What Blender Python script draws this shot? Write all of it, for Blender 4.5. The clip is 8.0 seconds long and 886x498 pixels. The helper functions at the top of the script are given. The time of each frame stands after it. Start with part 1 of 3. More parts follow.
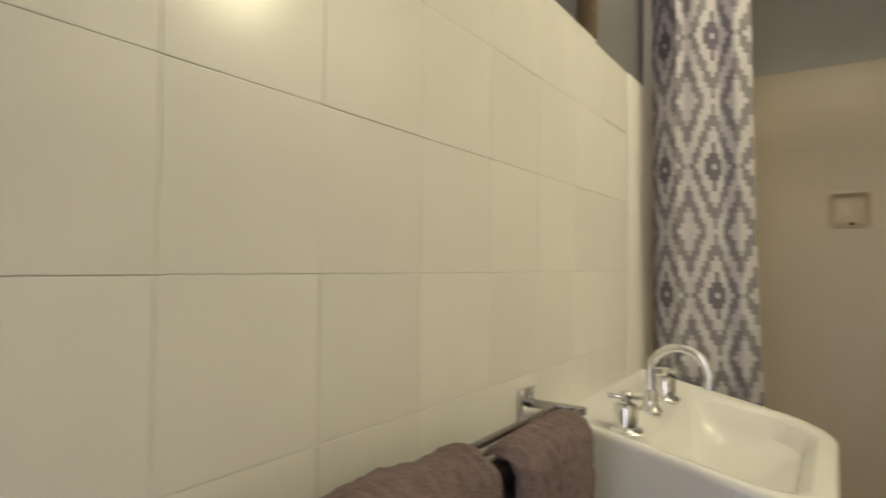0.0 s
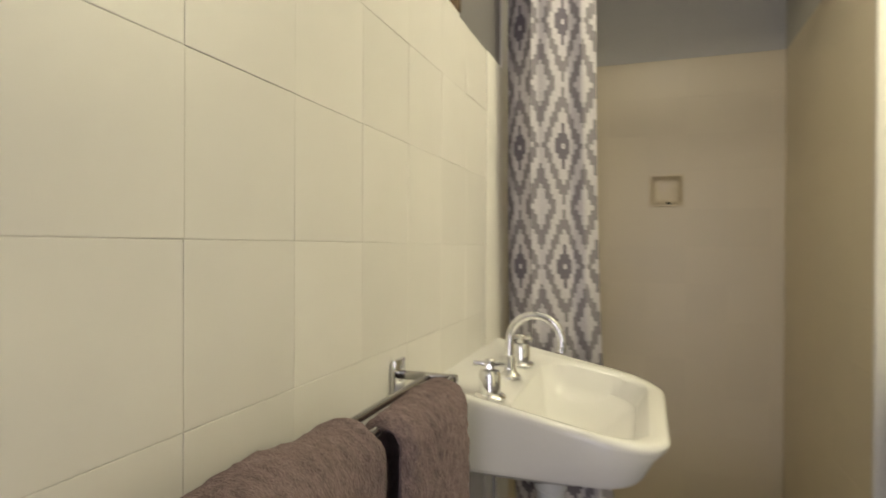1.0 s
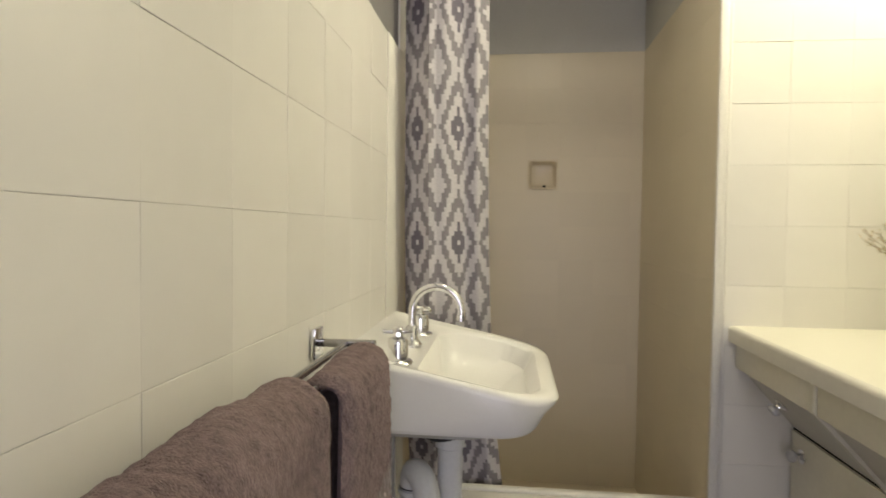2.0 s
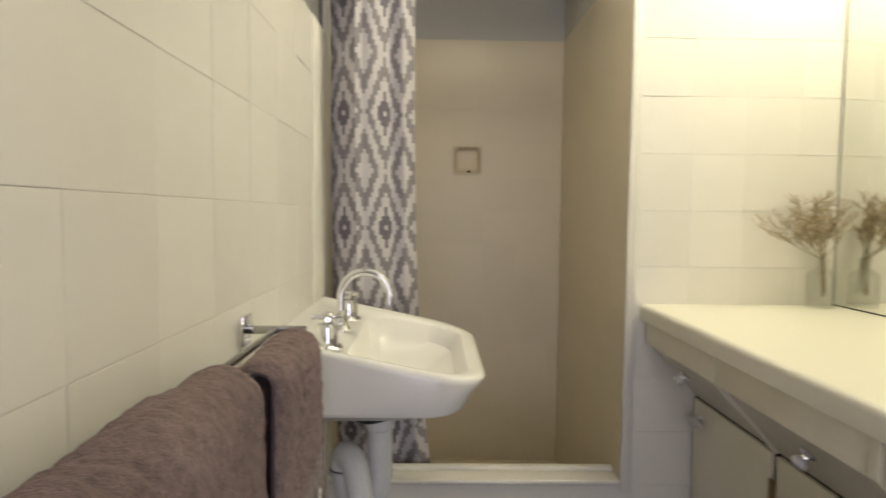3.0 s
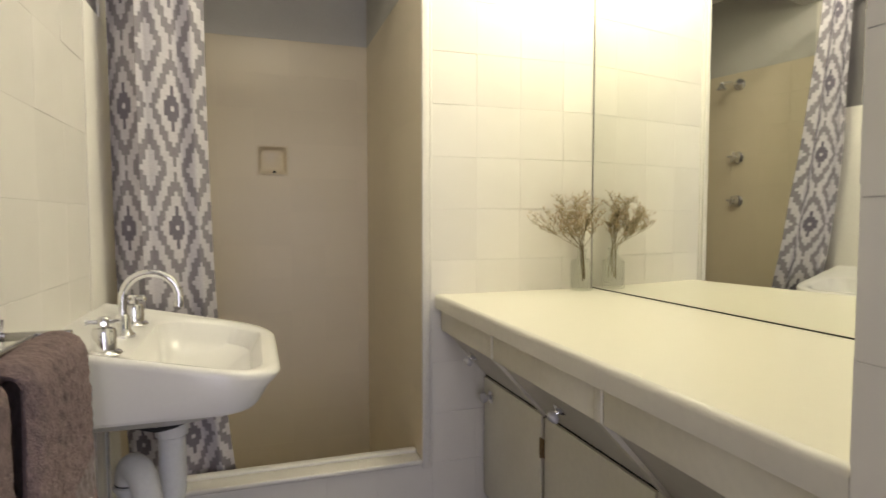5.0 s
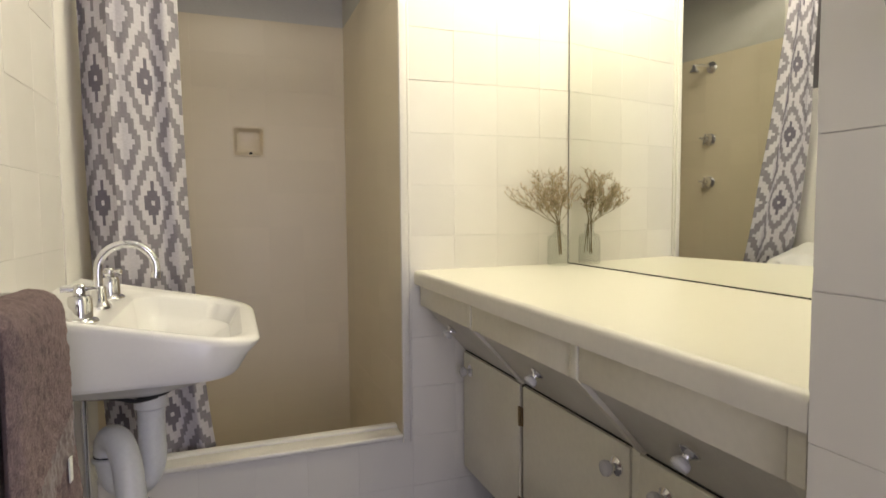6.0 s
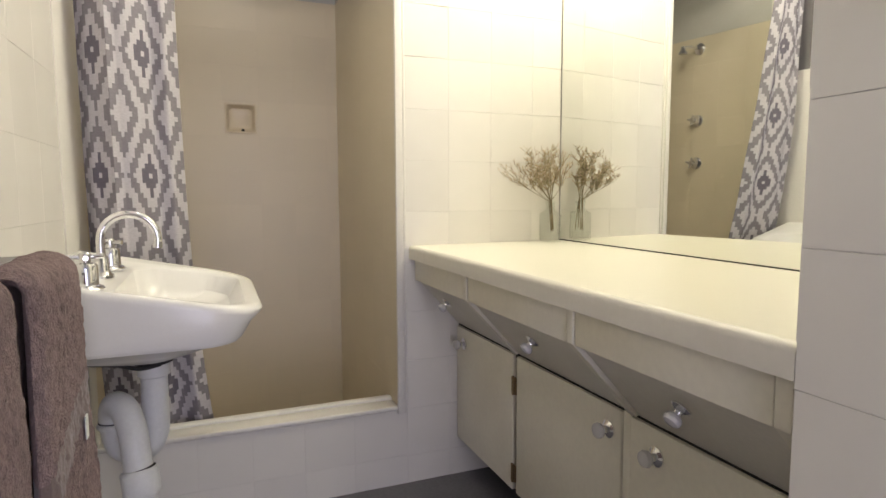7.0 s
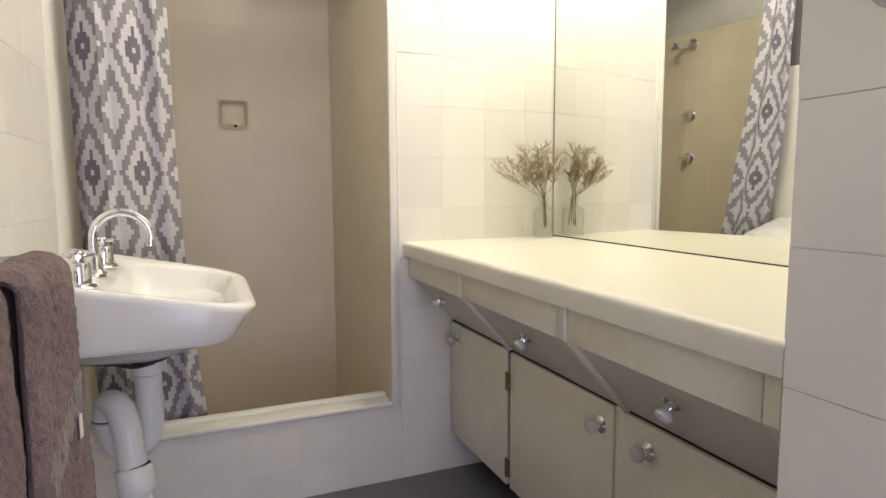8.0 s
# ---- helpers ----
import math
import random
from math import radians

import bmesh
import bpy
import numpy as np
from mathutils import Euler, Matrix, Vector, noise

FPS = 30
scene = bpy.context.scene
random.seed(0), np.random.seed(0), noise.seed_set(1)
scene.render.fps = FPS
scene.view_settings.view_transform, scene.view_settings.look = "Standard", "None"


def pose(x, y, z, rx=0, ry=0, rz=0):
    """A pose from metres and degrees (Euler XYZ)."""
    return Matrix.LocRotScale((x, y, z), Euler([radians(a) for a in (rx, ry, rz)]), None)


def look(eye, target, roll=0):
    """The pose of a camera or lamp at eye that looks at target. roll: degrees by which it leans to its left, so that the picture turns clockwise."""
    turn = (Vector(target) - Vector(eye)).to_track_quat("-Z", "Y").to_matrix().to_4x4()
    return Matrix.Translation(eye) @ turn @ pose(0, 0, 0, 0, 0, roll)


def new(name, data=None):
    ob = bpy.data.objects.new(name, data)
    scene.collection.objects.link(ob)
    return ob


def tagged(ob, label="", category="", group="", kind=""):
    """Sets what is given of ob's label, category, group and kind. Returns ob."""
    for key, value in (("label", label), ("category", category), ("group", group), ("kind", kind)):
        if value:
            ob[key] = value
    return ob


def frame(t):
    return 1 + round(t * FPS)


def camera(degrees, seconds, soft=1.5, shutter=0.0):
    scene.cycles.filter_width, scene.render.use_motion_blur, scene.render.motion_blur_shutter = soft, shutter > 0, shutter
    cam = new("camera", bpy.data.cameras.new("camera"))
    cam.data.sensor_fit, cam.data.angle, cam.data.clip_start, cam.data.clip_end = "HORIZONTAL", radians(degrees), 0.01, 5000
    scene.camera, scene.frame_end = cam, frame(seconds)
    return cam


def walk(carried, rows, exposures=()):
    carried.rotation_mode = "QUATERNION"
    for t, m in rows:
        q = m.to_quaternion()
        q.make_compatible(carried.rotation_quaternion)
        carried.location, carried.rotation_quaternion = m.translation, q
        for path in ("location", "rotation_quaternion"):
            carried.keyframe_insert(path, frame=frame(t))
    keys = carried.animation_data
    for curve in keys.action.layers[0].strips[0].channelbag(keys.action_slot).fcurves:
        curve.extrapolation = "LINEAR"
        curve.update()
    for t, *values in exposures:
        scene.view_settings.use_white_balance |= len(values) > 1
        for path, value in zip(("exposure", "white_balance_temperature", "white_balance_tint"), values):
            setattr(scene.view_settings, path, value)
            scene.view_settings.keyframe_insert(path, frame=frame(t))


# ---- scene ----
cam = camera(74.9, 8.0, shutter=0.8)
PATH = [
    (0, (0.452, 0.056, 1.194), (-0.673, 1.709, 1.249), 0.7),
    (0.5, (0.441, 0.086, 1.191), (-0.455, 1.874, 1.211), 0.7),
    (1, (0.403, 0.062, 1.178), (-0.253, 1.951, 1.168), 0.3),
    (1.5, (0.353, 0.026, 1.17), (-0.046, 1.986, 1.124), 0.6),
    (1.7, (0.3478, 0.0055, 1.161), (0.0303, 1.9805, 1.1057), 0.7),
    (2.8, (0.3312, -0.0325, 1.16), (0.2947, 1.9635, 1.0513), 0.5),
    (3, (0.336, -0.039, 1.164), (0.368, 1.957, 1.044), 0.6),
    (3.5, (0.366, -0.07, 1.166), (0.592, 1.914, 1.049), 0.5),
    (4, (0.386, -0.096, 1.161), (0.789, 1.86, 1.047), 0.2),
    (4.5, (0.399, -0.11, 1.161), (0.925, 1.816, 1.044), 0.2),
    (5, (0.399, -0.119, 1.148), (1.023, 1.778, 1.043), 0),
    (5.2, (0.4041, -0.1152, 1.1335), (1.0621, 1.7723, 1.0389), -0.0733),
    (6.3, (0.3799, -0.1458, 1.0805), (1.0869, 1.7187, 0.9281), -0.4267),
    (6.5, (0.355, -0.149, 1.075), (1.084, 1.706, 0.91), -0.2),
    (7, (0.353, -0.158, 1.062), (1.089, 1.692, 0.876), -0.2),
    (7.5, (0.352, -0.163, 1.066), (1.095, 1.683, 0.865), -0.3),
    (8, (0.353, -0.162, 1.069), (1.107, 1.679, 0.864), -0.3),
]
EXPOSURES = [(0, -0.37, 6950, 4), (0.5, -0.25, 6900, 4), (1.0, -0.11, 6750, 4), (1.5, -0.01, 6580, 5), (3.0, -0.02, 6470, 6), (4.0, -0.06, 6470, 7), (4.5, -0.08, 6480, 7), (5.0, -0.06, 6430, 8), (6.5, 0.15, 6200, 11), (8.0, 0.25, 6000, 13)]
walk(cam, [(t, look(eye, target, roll)) for t, eye, target, roll in PATH], EXPOSURES)
BULB, DAY, ROOM = 22.6, 28.5, 8.6

# ---- light ----
world = bpy.data.worlds.new("world")
scene.world = world
world.use_nodes = True
world.node_tree.nodes["Background"].inputs[0].default_value = (0.55, 0.62, 0.75, 1)
world.node_tree.nodes["Background"].inputs[1].default_value = 0.3


def area_lamp(name, eye, target, size_x, size_y, watts, colour):
    lamp = bpy.data.lights.new(name, "AREA")
    lamp.shape, lamp.size, lamp.size_y = "RECTANGLE", size_x, size_y
    lamp.energy, lamp.color = watts, colour
    ob = new(name, lamp)
    ob.matrix_world = look(eye, target)
    return ob


# the bulb of the vanity light, and daylight through the doorway behind
bulb = bpy.data.lights.new("vanity_bulb", "POINT")
bulb.energy, bulb.color, bulb.shadow_soft_size = BULB, (0.990, 0.906, 0.638), 0.11
bulb.cycles.use_multiple_importance_sampling = False
new("vanity_bulb", bulb).location = (1.42, 1.40, 2.24)
area_lamp("doorway_daylight", (0.66, -2.10, 1.06), (0.66, 0.5, 1.0), 1.0, 2.1, DAY, (0.92, 0.86, 1.0))
# unseen fill lamp below the ceiling, added to brighten the room and shower
fill_lamp = bpy.data.lights.new("room_fill", "POINT")
fill_lamp.energy, fill_lamp.color, fill_lamp.shadow_soft_size = ROOM, (1.0, 0.88, 0.70), 0.035
new("room_fill", fill_lamp).location = (0.50, 1.40, 2.385)

# ---- materials ----


def nodes_of(name):
    m = bpy.data.materials.new(name)
    m.use_nodes = True
    return m, m.node_tree.nodes, m.node_tree.links, m.node_tree.nodes["Principled BSDF"]


def surface(name, colour, rough=0.5, metal=0.0, vary=0.08, scale=6.0, fine=120.0, bump=0.1, rough_vary=0.1, per_object=0.0, coat=0.0, stain=None, stain_scale=3.0, sheen=0.0):
    """A procedural surface: colour with two scales of noise, roughness noise and fine relief."""
    m, n, l, b = nodes_of(name)
    big, small = n.new("ShaderNodeTexNoise"), n.new("ShaderNodeTexNoise")
    big.inputs["Scale"].default_value, big.inputs["Detail"].default_value = scale, 4
    small.inputs["Scale"].default_value, small.inputs["Detail"].default_value = fine, 3
    geo = n.new("ShaderNodeNewGeometry")
    l.new(geo.outputs["Position"], big.inputs["Vector"])
    l.new(geo.outputs["Position"], small.inputs["Vector"])
    hsv = n.new("ShaderNodeHueSaturation")
    hsv.inputs["Color"].default_value = (*colour, 1)
    add = n.new("ShaderNodeMath")
    add.operation = "ADD"
    l.new(big.outputs["Fac"], add.inputs[0])
    l.new(small.outputs["Fac"], add.inputs[1])
    span = n.new("ShaderNodeMapRange")
    span.inputs["From Min"].default_value, span.inputs["From Max"].default_value = 0.6, 1.4
    span.inputs["To Min"].default_value, span.inputs["To Max"].default_value = 1 - vary, 1 + vary
    l.new(add.outputs[0], span.inputs["Value"])
    value = span.outputs[0]
    if per_object:
        info = n.new("ShaderNodeObjectInfo")
        pr = n.new("ShaderNodeMapRange")
        pr.inputs["To Min"].default_value, pr.inputs["To Max"].default_value = 1 - per_object, 1 + per_object * 0.4
        l.new(info.outputs["Random"], pr.inputs["Value"])
        mul = n.new("ShaderNodeMath")
        mul.operation = "MULTIPLY"
        l.new(value, mul.inputs[0])
        l.new(pr.outputs[0], mul.inputs[1])
        value = mul.outputs[0]
    l.new(value, hsv.inputs["Value"])
    out = hsv.outputs[0]
    if stain:
        sn = n.new("ShaderNodeTexNoise")
        sn.inputs["Scale"].default_value, sn.inputs["Detail"].default_value = stain_scale, 6
        l.new(geo.outputs["Position"], sn.inputs["Vector"])
        sr = n.new("ShaderNodeMapRange")
        sr.inputs["From Min"].default_value, sr.inputs["From Max"].default_value = 0.52, 0.75
        sr.inputs["To Max"].default_value = 0.6
        l.new(sn.outputs["Fac"], sr.inputs["Value"])
        mix = n.new("ShaderNodeMix")
        mix.data_type = "RGBA"
        l.new(sr.outputs[0], mix.inputs["Factor"])
        l.new(out, mix.inputs["A"])
        mix.inputs["B"].default_value = (*stain, 1)
        out = mix.outputs["Result"]
    l.new(out, b.inputs["Base Color"])
    rr = n.new("ShaderNodeMapRange")
    rr.inputs["To Min"].default_value, rr.inputs["To Max"].default_value = max(rough - rough_vary, 0.02), min(rough + rough_vary, 1)
    l.new(big.outputs["Fac"], rr.inputs["Value"])
    l.new(rr.outputs[0], b.inputs["Roughness"])
    b.inputs["Metallic"].default_value = metal
    b.inputs["Coat Weight"].default_value = coat
    if sheen:
        b.inputs["Sheen Weight"].default_value = sheen
    if bump:
        bp = n.new("ShaderNodeBump")
        bp.inputs["Strength"].default_value, bp.inputs["Distance"].default_value = bump, 0.004
        l.new(small.outputs["Fac"], bp.inputs["Height"])
        l.new(bp.outputs[0], b.inputs["Normal"])
    return m


def glass(name, colour, rough=0.0):
    """Thin-walled glass: light goes straight through, with a reflection that grows to the edges."""
    m, n, l, b = nodes_of(name)
    n.remove(b)
    clear, gloss, mix, fres = n.new("ShaderNodeBsdfTransparent"), n.new("ShaderNodeBsdfGlossy"), n.new("ShaderNodeMixShader"), n.new("ShaderNodeLayerWeight")
    clear.inputs["Color"].default_value = (*colour, 1)
    gloss.inputs["Roughness"].default_value = rough
    fres.inputs["Blend"].default_value = 0.15
    weak = n.new("ShaderNodeMath")
    weak.operation = "MULTIPLY_ADD"
    weak.inputs[1].default_value, weak.inputs[2].default_value = 0.35, 0.02
    l.new(fres.outputs["Facing"], weak.inputs[0])
    l.new(weak.outputs[0], mix.inputs[0])
    l.new(clear.outputs[0], mix.inputs[1])
    l.new(gloss.outputs[0], mix.inputs[2])
    l.new(mix.outputs[0], n["Material Output"].inputs["Surface"])
    return m


TILE = surface("white_glazed_tile", (0.80, 0.775, 0.735), 0.22, vary=0.02, scale=4, fine=11, bump=0.05, rough_vary=0.07, per_object=0.045)
SHOWER_TILE = surface("beige_glazed_tile", (0.715, 0.641, 0.502), 0.36, vary=0.0, scale=2, fine=30, bump=0.0, rough_vary=0.0, per_object=0.025)
GROUT = surface("white_grout", (0.76, 0.735, 0.70), 0.8, vary=0.08, scale=9, fine=200, bump=0.2, stain=(0.60, 0.56, 0.50))
SHOWER_GROUT = surface("beige_grout", (0.685, 0.614, 0.48), 0.7, vary=0.08, scale=9, fine=200, bump=0.2)
PAINT = surface("grey_wall_paint", (0.56, 0.555, 0.53), 0.7, vary=0.05, bump=0.12)
CEILING = surface("white_ceiling_paint", (0.75, 0.74, 0.72), 0.85, vary=0.04, bump=0.1)
FLOOR = surface("grey_vinyl", (0.16, 0.155, 0.165), 0.55, vary=0.2, scale=8, fine=90, bump=0.15, stain=(0.10, 0.095, 0.10))
TRIM = surface("white_gloss_trim", (0.76, 0.735, 0.69), 0.35, vary=0.05, bump=0.08)
HOB = surface("white_hob_cap", (0.78, 0.755, 0.71), 0.25, vary=0.06, bump=0.06, stain=(0.66, 0.60, 0.50))
CERAMIC = surface("white_ceramic", (0.83, 0.82, 0.80), 0.20, vary=0.015, bump=0.0, rough_vary=0.04)
CHROME = surface("chrome", (0.80, 0.80, 0.82), 0.07, metal=1.0, vary=0.03, bump=0.0, rough_vary=0.04)
RAIL = surface("dull_chrome", (0.45, 0.44, 0.43), 0.22, metal=1.0, vary=0.05, bump=0.0)
PVC = surface("white_pvc", (0.74, 0.75, 0.76), 0.35, vary=0.06, bump=0.05, stain=(0.60, 0.58, 0.52))
RUBBER = surface("black_rubber", (0.02, 0.02, 0.02), 0.6, bump=0.1)
CABINET = surface("cream_gloss_paint", (0.76, 0.725, 0.62), 0.38, vary=0.05, scale=5, fine=60, bump=0.12, stain=(0.64, 0.59, 0.48), stain_scale=2.2)
# the cabinet cream made greyer, so the colour carries the slopes' shade
SLOPE = surface("shaded_cream_paint", (0.71, 0.68, 0.60), 0.40, vary=0.06, bump=0.1, stain=(0.56, 0.53, 0.46))
COUNTER = surface("cream_laminate", (0.80, 0.77, 0.665), 0.32, vary=0.012, scale=3, fine=45, bump=0.0, rough_vary=0.05)
COUNTER_EDGE = surface("worn_laminate_edge", (0.70, 0.675, 0.61), 0.45, vary=0.04, scale=6, fine=60, bump=0.0, stain=(0.60, 0.57, 0.51), stain_scale=5.0)
# near-black: paints in the shade of the cabinet gaps; also mirror edge and drain
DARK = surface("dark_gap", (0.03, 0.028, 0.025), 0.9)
BRASS = surface("aged_brass", (0.25, 0.18, 0.10), 0.45, metal=1.0, vary=0.2)
PORCELAIN = surface("porcelain_knob", (0.55, 0.54, 0.55), 0.18, vary=0.02, bump=0.0)
STEM = surface("dry_stem", (0.22, 0.17, 0.09), 0.8, vary=0.25, bump=0.2)
FLOWER = surface("dry_flower", (0.60, 0.46, 0.36), 0.9, vary=0.35, scale=40, bump=0.2)
FLOWER2 = surface("dry_bud", (0.48, 0.42, 0.25), 0.9, vary=0.35, scale=40, bump=0.2)
BOTTLE = glass("bottle_glass", (0.985, 0.990, 0.980), 0.08)
DARKPANE = surface("frosted_dark_pane", (0.10, 0.10, 0.115), 0.35, vary=0.15, scale=3, fine=150, bump=0.2)
TAG = surface("white_care_tag", (0.75, 0.74, 0.72), 0.8, bump=0.05)

DARKPAINT = surface("dark_grey_wall_paint", (0.17, 0.16, 0.165), 0.6, vary=0.06, bump=0.1)

m, n, l, b = nodes_of("mirror_silver")
b.inputs["Base Color"].default_value = (0.86, 0.87, 0.84, 1)
b.inputs["Metallic"].default_value, b.inputs["Roughness"].default_value = 1.0, 0.012
MIRROR = m


def curtain_material():
    """Woven cotton with stepped diamonds in three greys, on cloth coordinates in metres."""
    m, n, l, b = nodes_of("diamond_curtain_cotton")
    uv = n.new("ShaderNodeUVMap")
    uv.uv_map = "cloth"
    sep = n.new("ShaderNodeSeparateXYZ")
    l.new(uv.outputs[0], sep.inputs[0])

    def op(kind, a, c=None):
        k = n.new("ShaderNodeMath")
        k.operation = kind
        for i, v in ((0, a), (1, c)):
            if v is None:
                continue
            if isinstance(v, (int, float)):
                k.inputs[i].default_value = v
            else:
                l.new(v, k.inputs[i])
        return k.outputs[0]

    def folded(axis, cell, count):
        """Distance in cells from the nearest centre, by whole cells."""
        index = op("FLOOR", op("DIVIDE", axis, cell))
        wrapped = op("FLOORED_MODULO", index, count)
        return op("ABSOLUTE", op("SUBTRACT", wrapped, count // 2))

    du = folded(sep.outputs["X"], 0.0142, 16)
    dv = folded(sep.outputs["Y"], 0.0142, 24)
    d = op("ADD", op("DIVIDE", du, 16.0), op("DIVIDE", dv, 24.0))
    ramp = n.new("ShaderNodeValToRGB")
    ramp.color_ramp.interpolation = "CONSTANT"
    white, grey, dark = (0.54, 0.515, 0.55, 1), (0.235, 0.218, 0.242, 1), (0.15, 0.135, 0.168, 1)
    bands = ((0.0, white), (0.03, dark), (0.17, white), (0.32, grey), (0.46, white), (0.64, grey), (0.80, white))
    e = ramp.color_ramp.elements
    e[0].position, e[0].color = bands[0]
    e[1].position, e[1].color = bands[1]
    for p, c in bands[2:]:
        k = e.new(p)
        k.color = c
    l.new(d, ramp.inputs[0])
    nz = n.new("ShaderNodeTexNoise")
    nz.inputs["Scale"].default_value, nz.inputs["Detail"].default_value = 260, 2
    mp = n.new("ShaderNodeMapping")
    mp.inputs["Scale"].default_value = (0.25, 1, 1)
    l.new(uv.outputs[0], mp.inputs[0])
    l.new(mp.outputs[0], nz.inputs["Vector"])
    span = n.new("ShaderNodeMapRange")
    span.inputs["To Min"].default_value, span.inputs["To Max"].default_value = 0.78, 1.22
    l.new(nz.outputs["Fac"], span.inputs["Value"])
    hsv = n.new("ShaderNodeHueSaturation")
    l.new(ramp.outputs[0], hsv.inputs["Color"])
    l.new(span.outputs[0], hsv.inputs["Value"])
    l.new(hsv.outputs[0], b.inputs["Base Color"])
    b.inputs["Roughness"].default_value = 0.85
    bp = n.new("ShaderNodeBump")
    bp.inputs["Strength"].default_value, bp.inputs["Distance"].default_value = 0.25, 0.001
    l.new(nz.outputs["Fac"], bp.inputs["Height"])
    l.new(bp.outputs[0], b.inputs["Normal"])
    return m


CURTAIN = curtain_material()


def towel_material():
    m, n, l, b = nodes_of("brown_terry_cloth")
    geo = n.new("ShaderNodeNewGeometry")
    fine, mid, big = n.new("ShaderNodeTexNoise"), n.new("ShaderNodeTexNoise"), n.new("ShaderNodeTexNoise")
    nap = n.new("ShaderNodeMapping")
    nap.inputs["Scale"].default_value = (1.0, 1.0, 0.75)
    l.new(geo.outputs["Position"], nap.inputs["Vector"])
    for k, s, d in ((fine, 420, 3), (mid, 95, 4), (big, 9, 4)):
        k.inputs["Scale"].default_value, k.inputs["Detail"].default_value = s, d
        l.new(nap.outputs[0], k.inputs["Vector"])
    add = n.new("ShaderNodeMath")
    add.operation = "ADD"
    l.new(fine.outputs["Fac"], add.inputs[0])
    l.new(mid.outputs["Fac"], add.inputs[1])
    add2 = n.new("ShaderNodeMath")
    add2.operation = "MULTIPLY_ADD"
    l.new(big.outputs["Fac"], add2.inputs[0])
    add2.inputs[1].default_value = 0.7
    l.new(add.outputs[0], add2.inputs[2])
    ramp = n.new("ShaderNodeValToRGB")
    e = ramp.color_ramp.elements
    e[0].position, e[0].color = 0.34, (0.075, 0.052, 0.050, 1)
    e[1].position, e[1].color = 0.72, (0.33, 0.245, 0.24, 1)
    half = n.new("ShaderNodeMath")
    half.operation = "MULTIPLY"
    half.inputs[1].default_value = 0.37
    l.new(add2.outputs[0], half.inputs[0])
    l.new(half.outputs[0], ramp.inputs[0])
    l.new(ramp.outputs[0], b.inputs["Base Color"])
    b.inputs["Roughness"].default_value = 0.95
    b.inputs["Sheen Weight"].default_value = 0.25
    b.inputs["Sheen Tint"].default_value = (0.75, 0.55, 0.55, 1)
    b.inputs["Sheen Roughness"].default_value = 0.6
    bp = n.new("ShaderNodeBump")
    bp.inputs["Strength"].default_value, bp.inputs["Distance"].default_value = 0.9, 0.004
    l.new(add.outputs[0], bp.inputs["Height"])
    l.new(bp.outputs[0], b.inputs["Normal"])
    return m


TERRY = towel_material()
TERRY_FLAT = surface("flat_woven_band", (0.165, 0.118, 0.110), 0.8, vary=0.08, fine=300, bump=0.15, sheen=0.3)

# ---- mesh helpers ----


def mesh_of(bm, name, smooth=True, mat=None, angle=35):
    bmesh.ops.recalc_face_normals(bm, faces=bm.faces)
    me = bpy.data.meshes.new(name)
    bm.to_mesh(me)
    bm.free()
    if mat:
        me.materials.append(mat)
    if smooth:
        me.polygons.foreach_set("use_smooth", [True] * len(me.polygons))
        me.set_sharp_from_angle(angle=radians(angle))
    return me


def thing(name, bm, material, label="", category="", group="", kind="", smooth=True):
    return tagged(new(name, mesh_of(bm, name, smooth, material)), label, category, group, kind)


def part(name, bm, material, parent, label="", smooth=True):
    ob = new(name, mesh_of(bm, name, smooth, material))
    ob.parent = parent
    return tagged(ob, label)


def empty(name, place, label, category, group=""):
    ob = new(name)
    ob.empty_display_size = 0.05
    ob.location = place
    bpy.context.view_layer.update()
    return tagged(ob, label, category, group)


def under(ob, parent):
    """Parents ob and keeps it where it stands."""
    ob.parent = parent
    ob.matrix_parent_inverse = Matrix.Translation(parent.matrix_world.translation).inverted()
    return ob


def box(x0, x1, y0, y1, z0, z1, bevel=0.0, seg=2, bm=None):
    bm = bm or bmesh.new()
    made = bmesh.ops.create_cube(bm, size=1.0, matrix=Matrix.LocRotScale(((x0 + x1) / 2, (y0 + y1) / 2, (z0 + z1) / 2), None, (x1 - x0, y1 - y0, z1 - z0)))
    if bevel:
        vs = set(made["verts"])
        bmesh.ops.bevel(bm, geom=[e for e in bm.edges if e.verts[0] in vs and e.verts[1] in vs], offset=bevel, segments=seg, profile=0.5, affect="EDGES")
    return bm


def lathe(profile, centre, seg=32, bm=None, axis="Z"):
    """Turns (radius, height) pairs about an axis through centre."""
    bm = bm or bmesh.new()
    rings = []
    turn = {"Z": Matrix.Identity(3), "X": Matrix.Rotation(radians(90), 3, "Y"), "-X": Matrix.Rotation(radians(-90), 3, "Y"), "Y": Matrix.Rotation(radians(-90), 3, "X")}[axis] if isinstance(axis, str) else axis
    c = Vector(centre)
    for r, h in profile:
        if r < 1e-6:
            rings.append([bm.verts.new(c + turn @ Vector((0, 0, h)))])
        else:
            rings.append([bm.verts.new(c + turn @ Vector((r * math.cos(2 * math.pi * i / seg), r * math.sin(2 * math.pi * i / seg), h))) for i in range(seg)])
    for a, k in zip(rings, rings[1:]):
        for i in range(seg):
            j = (i + 1) % seg
            if len(a) == 1 and len(k) == 1:
                continue
            if len(a) == 1:
                bm.faces.new((a[0], k[i], k[j]))
            elif len(k) == 1:
                bm.faces.new((a[i], a[j], k[0]))
            else:
                bm.faces.new((a[i], a[j], k[j], k[i]))
    return bm


